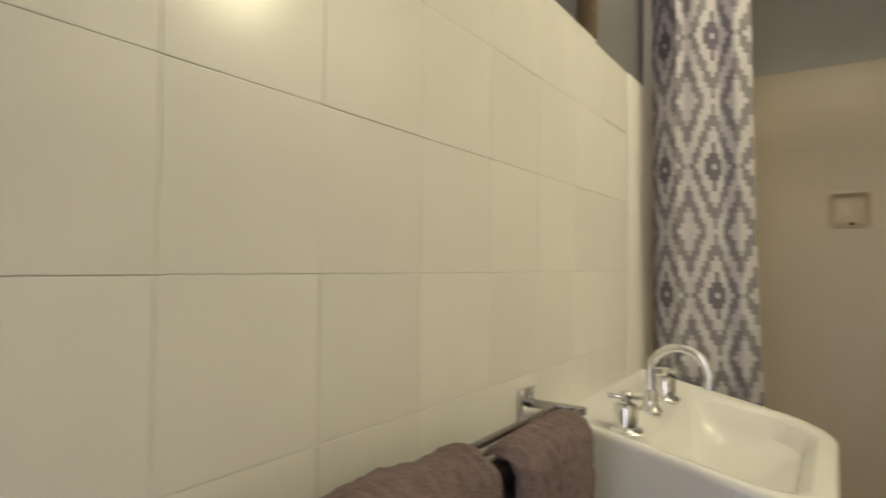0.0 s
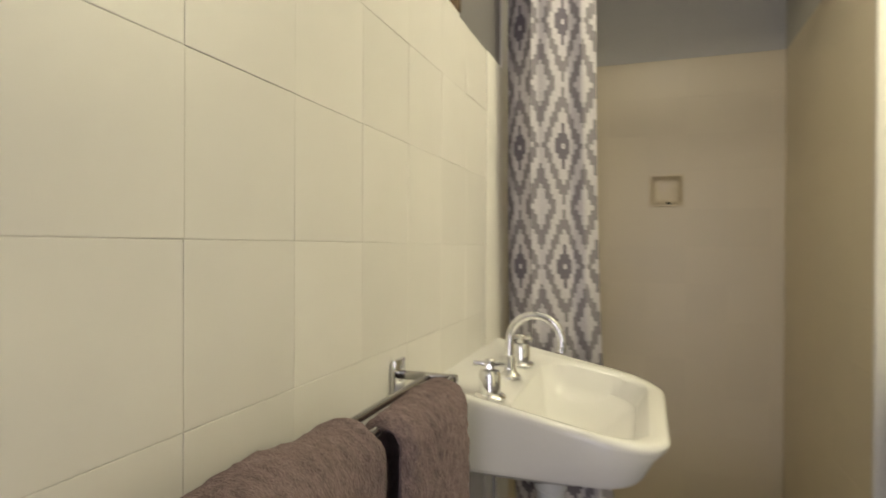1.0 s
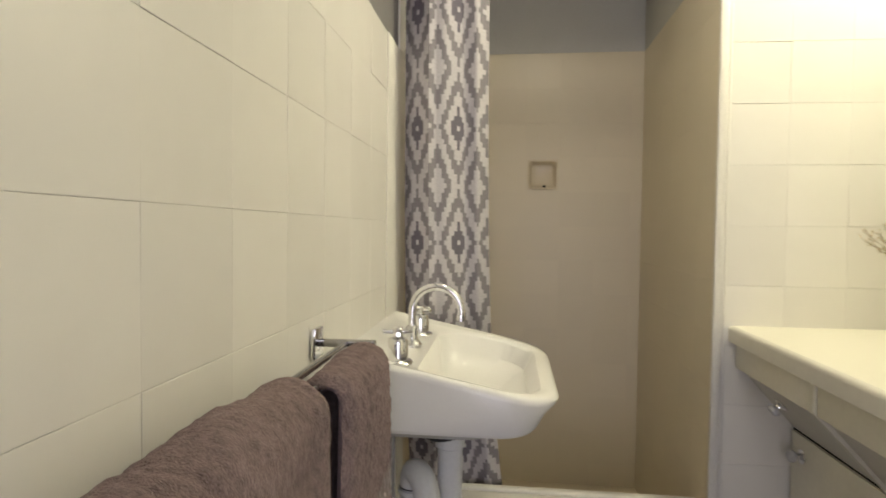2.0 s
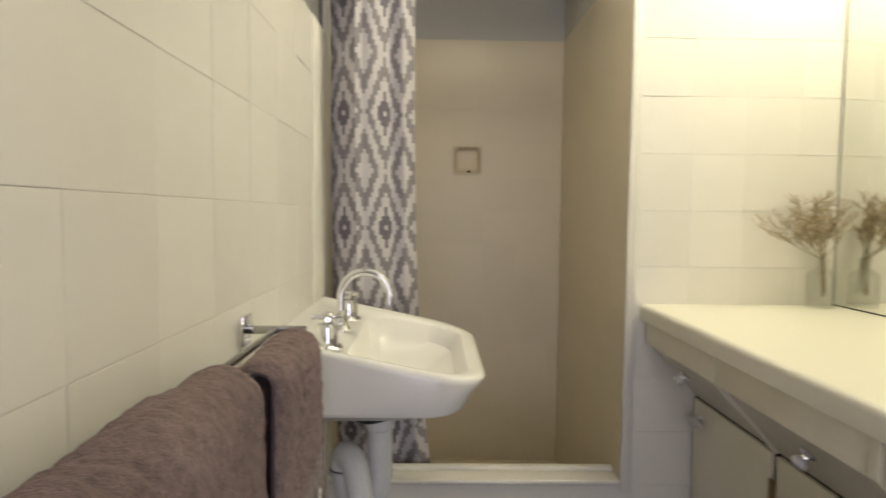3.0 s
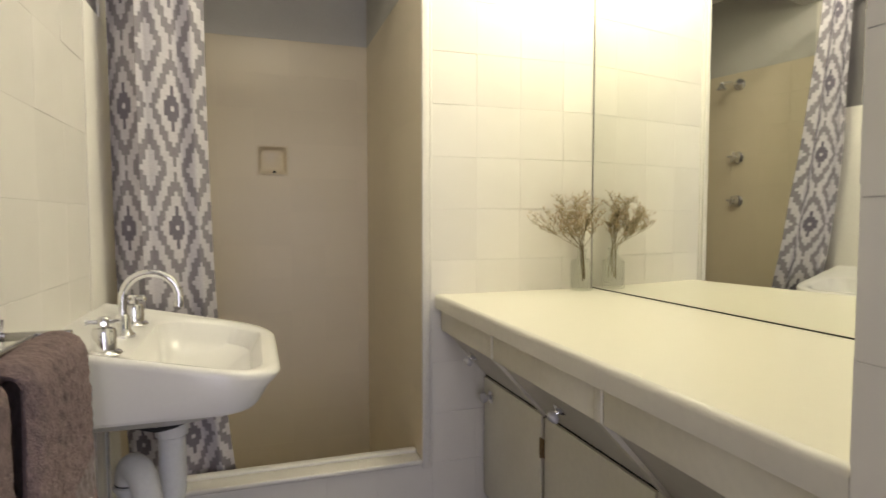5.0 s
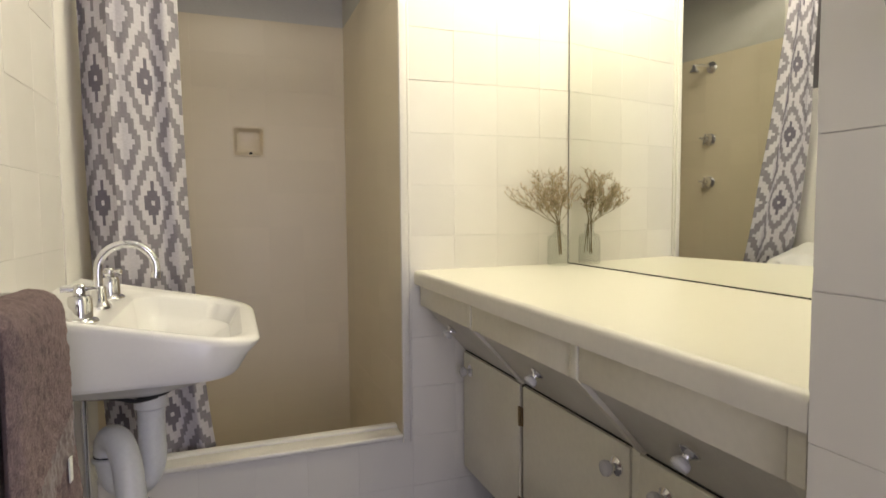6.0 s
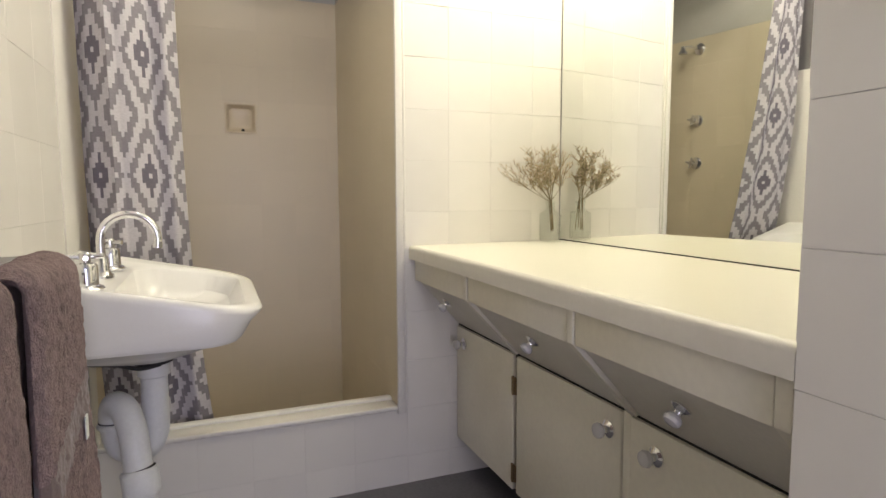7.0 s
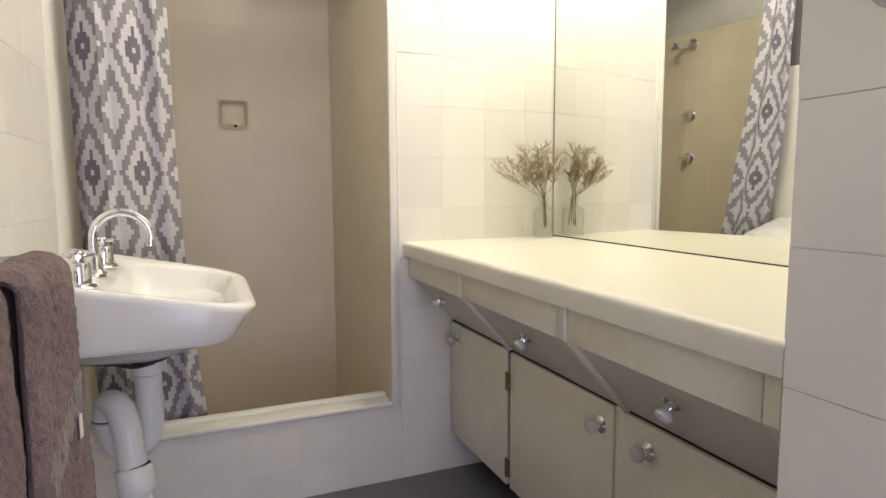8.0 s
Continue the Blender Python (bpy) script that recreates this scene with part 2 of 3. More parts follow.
def spline(points, steps=10):
    """Catmull-Rom through the points."""
    p = [Vector(q) for q in points]
    p = [p[0] * 2 - p[1]] + p + [p[-1] * 2 - p[-2]]
    out = []
    for i in range(1, len(p) - 2):
        a, b_, c, d = p[i - 1:i + 3]
        for k in range(steps):
            t = k / steps
            out.append(0.5 * (2 * b_ + (c - a) * t + (2 * a - 5 * b_ + 4 * c - d) * t * t + (3 * b_ - a - 3 * c + d) * t ** 3))
    return out + [p[-2]]


def tube(points, radius, seg=16, bm=None, caps=True):
    """A round tube along points; radius may be a number or one per point."""
    bm = bm or bmesh.new()
    pts = [Vector(q) for q in points]
    rad = radius if isinstance(radius, (list, tuple)) else [radius] * len(pts)
    side, rings = None, []
    for i, q in enumerate(pts):
        d = (pts[min(i + 1, len(pts) - 1)] - pts[max(i - 1, 0)]).normalized()
        if side is None:
            side = d.orthogonal().normalized()
        side = (side - d * side.dot(d)).normalized()
        up = d.cross(side)
        rings.append([bm.verts.new(q + rad[i] * (side * math.cos(2 * math.pi * k / seg) + up * math.sin(2 * math.pi * k / seg))) for k in range(seg)])
    for a, k in zip(rings, rings[1:]):
        for i in range(seg):
            j = (i + 1) % seg
            bm.faces.new((a[i], a[j], k[j], k[i]))
    if caps:
        bm.faces.new(rings[0][::-1])
        bm.faces.new(rings[-1])
    return bm


def extrude(outline, axis, a, c):
    """A prism: a closed outline of (u, v) pairs, pushed along x or y from a to c."""
    bm = bmesh.new()
    at = (lambda u, v, w: (w, u, v)) if axis == "x" else (lambda u, v, w: (u, w, v))
    r0 = [bm.verts.new(at(u, v, a)) for u, v in outline]
    r1 = [bm.verts.new(at(u, v, c)) for u, v in outline]
    bm.faces.new(r0[::-1])
    bm.faces.new(r1)
    for i in range(len(outline)):
        j = (i + 1) % len(outline)
        bm.faces.new((r0[i], r0[j], r1[j], r1[i]))
    return bm


# ---- structure ----
FAR, BACK, NEAR, OPEN, LEFT_END = 1.80, 2.79, -1.30, 0.955, 1.85
COUNTER_X, MIRROR_X, ALCOVE_Y = 1.00, 1.626, 0.320
TOP, SILL, CEIL = 1.717, 1.717, 2.45
T = 0.0024  # tile thickness in front of the wall core

floor = thing("floor", box(-0.15, 1.95, NEAR - 0.1, FAR + 0.06, -0.08, 0.0), FLOOR, "worn dark grey vinyl bathroom floor", "floor", kind="structure")
ceiling = thing("ceiling", box(-0.25, 2.0, NEAR - 0.1, BACK + 0.2, CEIL, CEIL + 0.08), CEILING, "plain white painted ceiling", "ceiling", kind="structure")

# left wall: tiled up to the sill, a window band above it, full height in the shower
wall_left = thing("wall_left", box(-0.20, -T, NEAR, LEFT_END, 0, SILL - 0.012), GROUT, "white glazed square tiles below a high window", "wall", kind="structure", smooth=False)
wall_shower_left = thing("wall_shower_left", box(-0.20, -T, LEFT_END, BACK + 0.2, -0.12, CEIL), SHOWER_GROUT, "beige glazed shower tiles with grey paint above", "wall", kind="structure", smooth=False)
wall_upper = thing("wall_upper", box(-0.20, 0.0, NEAR, LEFT_END, 2.26, CEIL), PAINT, "grey painted wall above the high window", "wall", kind="structure")
wall_band = thing("wall_band", box(-0.20, -0.003, 1.336, LEFT_END, SILL - 0.012, 2.26), DARKPAINT, "dark grey painted wall band above the tiles", "wall", kind="structure")
thing("trim", box(-0.004, 0.004, 1.735, LEFT_END, SILL - 0.012, CEIL, 0.001), TRIM, "white edging strip above the tiled wall", "trim", kind="structure")

window = empty("window_1", (-0.1, 0.5, SILL), "high narrow window with dark frosted panes", "window")
window["kind"] = "structure"
under(part("window_sill", box(-0.13, -0.001, NEAR, 1.336, SILL - 0.012, SILL - 0.002, 0.002), TRIM, None), window)
under(part("window_frame", box(-0.06, -0.03, NEAR, 1.310, 2.215, 2.26, 0.003), TRIM, None), window)
under(part("jamb", box(-0.06, 0.002, 1.312, 1.334, SILL - 0.002, 2.26, 0.002), BRASS, None, "dark stained window jamb"), window)
for y in (0.62, -0.10):
    under(part("mullion", box(-0.06, -0.02, y - 0.018, y + 0.018, SILL - 0.002, 2.215, 0.003), RAIL, None), window)
for y0, y1 in ((0.638, 1.312), (-0.082, 0.602), (NEAR, -0.118)):
    under(part("pane", box(-0.045, -0.037, y0, y1, SILL - 0.002, 2.215), DARKPANE, None), window)

# far wall with the shower opening, hob below it
wall_far = thing("wall_far", box(OPEN + T, 1.95, FAR + T, FAR + 0.12, 0, CEIL), GROUT, "white glazed square tiles behind the vanity", "wall", kind="structure", smooth=False)
hob = thing("shower_hob", box(-T, OPEN, FAR + T, FAR + 0.095, -0.06, 0.284), GROUT, "tiled shower hob with a white cap", "shower hob", kind="structure", smooth=False)
part("cap", box(-T, OPEN - 0.0005, FAR - 0.006, FAR + 0.072, 0.282, 0.300, 0.006, 3), HOB, hob)
part("lip", box(-T, OPEN - 0.0005, FAR + 0.072, FAR + 0.106, 0.280, 0.310, 0.008, 3), TRIM, hob, "cream inner lip of the hob")

trim = thing("trim", box(0.951, 0.9775, FAR - 0.014, FAR + T + 0.001, 0.27, CEIL, 0.004), TRIM, "white corner bead of the shower opening", "trim", kind="structure")
thing("trim", box(0.979, 0.9895, FAR - 0.006, FAR + T + 0.001, 0.27, CEIL, 0.003), TRIM, "thin white tile edging strip", "trim", kind="structure")
thing("trim", box(-T, 0.003, 1.573, LEFT_END, 0.0, SILL - 0.012, 0.001), TRIM, "white edging strip of the tiled wall", "trim", kind="structure")

# shower enclosure, with a hole in the back wall for the soap dish
SX0, SX1, SZ0, SZ1 = 0.4235, 0.5665, 1.355, 1.498


def recessed_back():
    bm = bmesh.new()
    for x0, x1, z0, z1 in ((-0.20, SX0, -0.12, CEIL), (SX1, 1.10, -0.12, CEIL), (SX0, SX1, -0.12, SZ0), (SX0, SX1, SZ1, CEIL)):
        box(x0, x1, BACK + T, BACK + 0.2, z0, z1, bm=bm)
    return bm


wall_shower_back = thing("wall_shower_back", recessed_back(), SHOWER_GROUT, "beige tiled shower wall with a soap dish", "wall", kind="structure", smooth=False)
wall_shower_right = thing("wall_shower_right", box(OPEN + T, 1.10, FAR + 0.12, BACK + T, -0.12, CEIL), SHOWER_GROUT, "beige tiled shower side wall", "wall", kind="structure", smooth=False)
tray = thing("shower_tray", box(-0.05, 1.0, FAR + 0.061, BACK + 0.05, -0.12, -0.06), SHOWER_TILE, "beige shower floor", "floor", kind="structure")

# unseen panel, added to keep lamp light off the top of the shower
shade_panel = thing("shade_panel", box(-T, OPEN, FAR + 0.004, FAR + 0.12, 2.275, CEIL), PAINT, "unseen grey panel added to shade the upper shower wall", "wall", kind="structure")

# right wall before the vanity, alcove walls, back wall with a doorway
wall_right = thing("wall_right", box(COUNTER_X + T, 1.95, NEAR, ALCOVE_Y - T, 0, CEIL), GROUT, "white glazed square tiles beside the vanity alcove", "wall", kind="structure", smooth=False)
wall_alcove = thing("wall_alcove", box(1.83, 1.95, ALCOVE_Y - T, FAR + T, 0, CEIL), PAINT, "painted wall behind the mirror", "wall", kind="structure")
for x0, x1, z0, z1 in ((-0.2, 0.34, 0, CEIL), (0.98, 1.95, 0, CEIL), (0.34, 0.98, 2.12, CEIL)):
    thing("wall_near", box(x0, x1, NEAR - 0.1, NEAR, z0, z1), PAINT, "painted wall round the doorway", "wall", kind="structure")

# ---- vanity ----
# countertop with a rounded nose; it sags a little at the back
ct = bmesh.new()
prof = [(0.000, 0.835), (0.000, 0.868), (0.002, 0.876), (0.007, 0.8805), (0.014, 0.882)]
ys = [ALCOVE_Y + (FAR - ALCOVE_Y) * i / 14 for i in range(15)]
rows_ = []
for y in ys:
    s = (FAR - y) / (FAR - ALCOVE_Y)
    back_x = MIRROR_X + 0.105 * (FAR - y) + 0.03
    ring = [(COUNTER_X + 0.014, 0.835), (COUNTER_X + 0.014, 0.882)]
    for k in range(1, 9):
        f = k / 8
        ring.append((COUNTER_X + 0.014 + (back_x - COUNTER_X - 0.014) * f, 0.882 - 0.030 * s * f ** 1.5 + 0.002 * f))
    ring += [(back_x, 0.835)]
    rows_.append([ct.verts.new((x, y, z)) for x, z in ring])
for a, k in zip(rows_, rows_[1:]):
    for i in range(len(a)):
        j = (i + 1) % len(a)
        ct.faces.new((a[i], a[j], k[j], k[i]))
ct.faces.new(rows_[0][::-1])
ct.faces.new(rows_[-1])
countertop = thing("countertop", ct, COUNTER, "long cream laminate vanity countertop with a rounded front edge", "countertop")
nose = extrude([(COUNTER_X + u, v) for u, v in prof] + [(COUNTER_X + 0.0139, 0.835)], "y", ALCOVE_Y, FAR)
part("front_edge", nose, COUNTER_EDGE, countertop, "rounded laminate front edge")

vanity = empty("vanity_cabinet", (1.3, 1.07, 0.0), "cream painted vanity cabinet with sloping drawer fronts", "cabinet")


def vpart(name, bm, material, label=""):
    return under(part(name, bm, material, None, label), vanity)


FX, DX = 1.018, 1.199
# body and kick board are near-black, the shade behind the doors painted in
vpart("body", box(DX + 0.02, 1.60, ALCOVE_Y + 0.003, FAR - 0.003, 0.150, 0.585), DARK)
vpart("body", box(FX + 0.022, 1.60, ALCOVE_Y + 0.003, FAR - 0.003, 0.775, 0.834), CABINET)
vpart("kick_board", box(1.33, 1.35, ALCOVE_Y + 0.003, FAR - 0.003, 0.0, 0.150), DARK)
# dark strip that draws the shaded gap above the doors
vpart("gap_shade_strip", box(DX - 0.006, DX + 0.016, ALCOVE_Y + 0.004, FAR - 0.004, 0.570, 0.5838), DARK)
BAYS = ((1.361, 1.795), (0.834, 1.335), (0.358, 0.808))
for y0, y1 in BAYS:
    vpart("fascia", box(FX + 0.002, FX + 0.022, y0 + 0.003, y1 - 0.003, 0.758, 0.8335, 0.003), CABINET)
    sl = extrude([(FX + 0.012, 0.764), (DX - 0.008, 0.586), (DX + 0.012, 0.594), (FX + 0.030, 0.776)], "y", y0 + 0.002, y1 - 0.002)
    bmesh.ops.bevel(sl, geom=list(sl.edges), offset=0.002, segments=1, affect="EDGES")
    vpart("drawer_front", sl, SLOPE, "sloping drawer front, cream paint greyed for shade")
for yc in (1.348, 0.821, 0.345):
    w = 0.013
    vpart("stile", box(FX - 0.001, FX + 0.022, yc - w, yc + w, 0.760, 0.8345, 0.003), CABINET)
    sl = extrude([(FX - 0.001, 0.762), (DX - 0.016, 0.584), (DX + 0.008, 0.592), (FX + 0.024, 0.772)], "y", yc - w, yc + w)
    bmesh.ops.bevel(sl, geom=list(sl.edges), offset=0.002, segments=1, affect="EDGES")
    vpart("stile", sl, CABINET)
vpart("stile", box(DX - 0.012, DX + 0.004, 0.829, 0.853, 0.152, 0.584, 0.002), CABINET)


def knob(centre, axis, parent):
    """A white porcelain knob on a chrome rose."""
    k = part("knob", lathe([(0.0, 0.012), (0.007, 0.012), (0.0085, 0.018), (0.015, 0.022), (0.0180, 0.029), (0.0165, 0.036), (0.010, 0.040), (0.0, 0.041)], centre, 24, axis=axis), PORCELAIN, None, "white porcelain knob")
    r = part("knob_rose", lathe([(0.0, 0.0), (0.020, 0.0), (0.021, 0.004), (0.015, 0.008), (0.009, 0.011), (0.008, 0.018), (0.0, 0.018)], centre, 24, axis=axis), CHROME, k, "chrome rose")
    return under(k, parent)


for y in (1.598, 1.046, 0.564):
    d = Vector((-0.171, 0, -0.161)).normalized()
    turn = Vector((0, 0, 1)).rotation_difference(d).to_matrix()
    knob((1.068, y, 0.708), turn * 0.9, vanity)
for y0, y1, ky in ((1.357, 1.790, 1.722), (0.856, 1.335, 0.898), (0.345, 0.826, 0.743)):
    door = vpart("door", box(DX - 0.016, DX, y0, y1, 0.152, 0.580, 0.003), CABINET)
    k = part("knob", lathe([(0.0, 0.012), (0.007, 0.012), (0.0085, 0.018), (0.015, 0.022), (0.0180, 0.029), (0.0165, 0.036), (0.010, 0.040), (0.0, 0.041)], (DX - 0.016, ky, 0.525), 24, axis="-X"), PORCELAIN, door, "white porcelain knob")
    part("knob_rose", lathe([(0.0, 0.0), (0.020, 0.0), (0.021, 0.004), (0.015, 0.008), (0.009, 0.011), (0.008, 0.018), (0.0, 0.018)], (DX - 0.016, ky, 0.525), 24, axis="-X"), CHROME, door, "chrome rose")
for z in (0.487, 0.212):
    hg = box(DX - 0.020, DX - 0.014, 1.334, 1.360, z - 0.027, z + 0.027, 0.001, 1)
    tube([(DX - 0.021, 1.346, z - 0.028), (DX - 0.021, 1.346, z + 0.028)], 0.004, 10, hg)
    vpart("hinge", hg, BRASS, "dark brass butt hinge")

# mirror, standing on the countertop at a slight turn
mdir = Vector((0.1044, -0.9945, 0)).normalized()
mnor = Vector((-0.9945, -0.1044, 0)).normalized()
mir = bmesh.new()
L = (FAR - 0.003 - (ALCOVE_Y + 0.004)) / 0.9945
p0 = Vector((MIRROR_X, FAR - 0.003, 0))
corners = []
for off in (0.0, 0.006):
    for s, z in ((0.0, 0.886), (L, 0.857), (L, 2.28), (0.0, 2.28)):
        corners.append(mir.verts.new(p0 + mdir * s - mnor * off + Vector((0, 0, z))))
for f in ((0, 1, 2, 3), (7, 6, 5, 4), (0, 4, 5, 1), (1, 5, 6, 2), (2, 6, 7, 3), (3, 7, 4, 0)):
    mir.faces.new([corners[i] for i in f])
mirror = thing("mirror", mir, MIRROR, "large frameless wall mirror standing on the vanity", "mirror", smooth=False)
ed = bmesh.new()
for s0, s1, z0, z1, z2, z3 in ((0, L, 0.8825, 0.8545, 0.8598, 0.8880),):
    q = [ed.verts.new(p0 + mdir * s + mnor * o + Vector((0, 0, z))) for o in (0.0015, -0.008) for s, z in ((s0, z0), (s1, z1), (s1, z2), (s0, z3))]
    for f in ((0, 1, 2, 3), (7, 6, 5, 4), (0, 4, 5, 1), (1, 5, 6, 2), (2, 6, 7, 3), (3, 7, 4, 0)):
        ed.faces.new([q[i] for i in f])
part("bottom_edge", ed, DARK, mirror, "dark lower edge", smooth=False)
ed = bmesh.new()
q = [ed.verts.new(p0 + mdir * s + mnor * o + Vector((0, 0, z))) for o in (0.0015, -0.008) for s, z in ((-0.002, 0.886), (0.003, 0.886), (0.003, 2.28), (-0.002, 2.28))]
for f in ((0, 1, 2, 3), (7, 6, 5, 4), (0, 4, 5, 1), (1, 5, 6, 2), (2, 6, 7, 3), (3, 7, 4, 0)):
    ed.faces.new([q[i] for i in f])
part("side_edge", ed, RAIL, mirror, smooth=False)

# ---- basin ----
def rounded(x0, x1, y0, y1, rb, rf, z_of, count=10):
    """A rounded rectangle, back corners rb at x0, front corners rf at x1."""
    out = []
    for cx, cy, r, a0 in ((x0 + rb, y0 + rb, rb, 180), (x1 - rf, y0 + rf, rf, 270), (x1 - rf, y1 - rf, rf, 0), (x0 + rb, y1 - rb, rb, 90)):
        for i in range(count + 1):
            a = radians(a0 + 90 * i / count)
            x, y = cx + r * math.cos(a), cy + r * math.sin(a)
            out.append((x, y, z_of(x) + 0.016 * (y - 1.425)))
    return out


def rim(x):
    return 0.910 - 0.205 * x


B0, B1 = 1.135, 1.715
def basin():
    bm = bmesh.new()
    rings = [
        rounded(0.16, 0.22, 1.37, 1.43, 0.028, 0.028, lambda x: 0.664),
        rounded(0.115, 0.265, 1.31, 1.51, 0.065, 0.065, lambda x: 0.676),
        rounded(0.05, 0.325, 1.20, 1.63, 0.05, 0.08, lambda x: 0.716),
        rounded(0.0, 0.372, B0 + 0.030, B1 - 0.030, 0.012, 0.075, lambda x: 0.739),
        rounded(0.0, 0.400, B0 + 0.008, B1 - 0.008, 0.012, 0.08, lambda x: 0.744),
        rounded(0.0, 0.408, B0 + 0.002, B1 - 0.002, 0.012, 0.085, lambda x: 0.752),
        rounded(0.0, 0.428, B0 + 0.000, B1 - 0.000, 0.012, 0.10, lambda x: 0.744 + (rim(x) - 0.744) * 0.48),
        rounded(0.0, 0.449, B0, B1, 0.012, 0.112, lambda x: rim(x) - 0.020),
        rounded(0.0, 0.454, B0 + 0.001, B1 - 0.001, 0.012, 0.118, lambda x: rim(x) - 0.011),
        rounded(0.0, 0.4515, B0 + 0.0045, B1 - 0.0045, 0.012, 0.116, lambda x: rim(x) - 0.0050),
        rounded(0.0, 0.446, B0 + 0.011, B1 - 0.011, 0.012, 0.112, lambda x: rim(x) - 0.0015),
        rounded(0.020, 0.428, B0 + 0.022, B1 - 0.030, 0.05, 0.10, lambda x: rim(x) - 0.002 - 0.010 * min(1, max(0, (0.20 - x) / 0.08))),
        rounded(0.135, 0.416, B0 + 0.030, B1 - 0.042, 0.07, 0.094, lambda x: rim(x) - 0.005 - 0.012 * min(1, max(0, (0.24 - x) / 0.10))),
        rounded(0.146, 0.409, B0 + 0.038, B1 - 0.052, 0.07, 0.09, lambda x: rim(x) - 0.014 - 0.010 * min(1, max(0, (0.24 - x) / 0.10))),
        rounded(0.155, 0.388, B0 + 0.065, B1 - 0.065, 0.07, 0.07, lambda x: rim(x) - 0.060),
        rounded(0.165, 0.360, B0 + 0.10, B1 - 0.10, 0.07, 0.07, lambda x: 0.765),
        rounded(0.185, 0.320, B0 + 0.16, B1 - 0.16, 0.06, 0.06, lambda x: 0.738),
        rounded(0.205, 0.245, 1.405, 1.445, 0.019, 0.019, lambda x: 0.732),
    ]
    prev = None
    for ring in rings:
        vs = [bm.verts.new(p) for p in ring]
        if prev:
            for i in range(len(vs)):
                j = (i + 1) % len(vs)
                bm.faces.new((prev[i], prev[j], vs[j], vs[i]))
        else:
            bm.faces.new(vs[::-1])
        prev = vs
    bm.faces.new(prev)
    return bm


basin_thing = thing("wash_basin", basin(), CERAMIC, "white ceramic wall-hung wash basin with a sloping rim", "basin")
part("drain_ring", lathe([(0.0, 0.0), (0.017, 0.0), (0.019, 0.003), (0.014, 0.005), (0.0, 0.002)], (0.225, 1.425, 0.7315), 24), CHROME, basin_thing, "chrome drain ring")
part("gasket", lathe([(0.0, 0.0), (0.045, 0.0), (0.047, 0.008), (0.0, 0.01)], (0.204, 1.40, 0.656), 28), RUBBER, basin_thing, "black rubber gasket")

# mixer taps on the ledge
tap = empty("basin_tap", (0.106, 1.395, 0.873), "chrome three-piece basin tap with a gooseneck spout and cross handles", "tap")


def tpart(name, bm, material, label=""):
    return under(part(name, bm, material, None, label), tap)


zb = rim(0.105) - 0.015
TAPY = 1.395
tpart("spout_base", lathe([(0.0, 0.0), (0.026, 0.0), (0.026, 0.006), (0.020, 0.012), (0.016, 0.020), (0.015, 0.048), (0.012, 0.052), (0.0, 0.053)], (0.106, TAPY, zb - 0.003), 28), CHROME)
arch = [(0.106, TAPY, zb + 0.03), (0.106, TAPY, zb + 0.068)]
for i in range(17):
    a = radians(180 - 188 * i / 16)
    arch.append((0.167 + 0.061 * math.cos(a), TAPY, zb + 0.085 + 0.061 * math.sin(a)))
tpart("spout", tube(arch, 0.0095, 18), CHROME)
ex, ez = arch[-1][0], arch[-1][2]
tpart("aerator", tube([(ex, TAPY, ez + 0.001), (ex - 0.0015, TAPY, ez - 0.013)], 0.0108, 18), CHROME)
for y in (1.212, 1.530):
    c = (0.106, y, zb + 0.016 * (y - 1.425) - 0.002)
    tpart("tap_body", lathe([(0.0, 0.0), (0.033, 0.0), (0.034, 0.004), (0.030, 0.009), (0.0235, 0.012), (0.0225, 0.050), (0.0195, 0.056), (0.009, 0.058), (0.009, 0.074), (0.0, 0.075)], c, 28), CHROME)
    hd = bmesh.new()
    top = Vector(c) + Vector((0, 0, 0.070))
    turn_a = 12 if y < 1.4 else 60
    for a in (turn_a, turn_a + 90):
        v = Vector((math.cos(radians(a)), math.sin(radians(a)), 0)) * 0.034
        tube([top - v, top - v * 0.96, top - v * 0.8, top + v * 0.8, top + v * 0.96, top + v], [0.0045, 0.0065, 0.0050, 0.0050, 0.0065, 0.0045], 12, hd)
    lathe([(0.0, -0.012), (0.011, -0.012), (0.012, 0.006), (0.009, 0.010), (0.0, 0.011)], top, 20, hd)
    tpart("cross_handle", hd, CHROME)

# waste pipe under the basin
trap = empty("waste_pipe", (0.2, 1.40, 0.0), "white plastic trap and waste pipe under the basin", "pipe")


def ppart(name, bm, material, label=""):
    bmesh.ops.translate(bm, vec=(0.014, 0, 0), verts=bm.verts)
    return under(part(name, bm, material, None, label), trap)


ppart("tailpiece", tube([(0.190, 1.40, 0.658), (0.190, 1.40, 0.625), (0.190, 1.40, 0.620), (0.190, 1.40, 0.53)], [0.037, 0.037, 0.031, 0.031], 24), PVC)
ppart("trap_bend", tube(spline([(0.190, 1.40, 0.55), (0.189, 1.40, 0.49), (0.175, 1.40, 0.452), (0.147, 1.395, 0.440), (0.115, 1.39, 0.455), (0.102, 1.385, 0.495), (0.100, 1.38, 0.545)], 8), 0.031, 24), PVC)
ppart("trap_nut", lathe([(0.031, 0.0), (0.036, 0.002), (0.036, 0.010), (0.031, 0.012)], (0.100, 1.38, 0.512), 24), PVC)
ppart("seal", lathe([(0.0305, 0.0), (0.0322, 0.001), (0.0322, 0.004), (0.0305, 0.005)], (0.100, 1.38, 0.5245), 24), RUBBER)
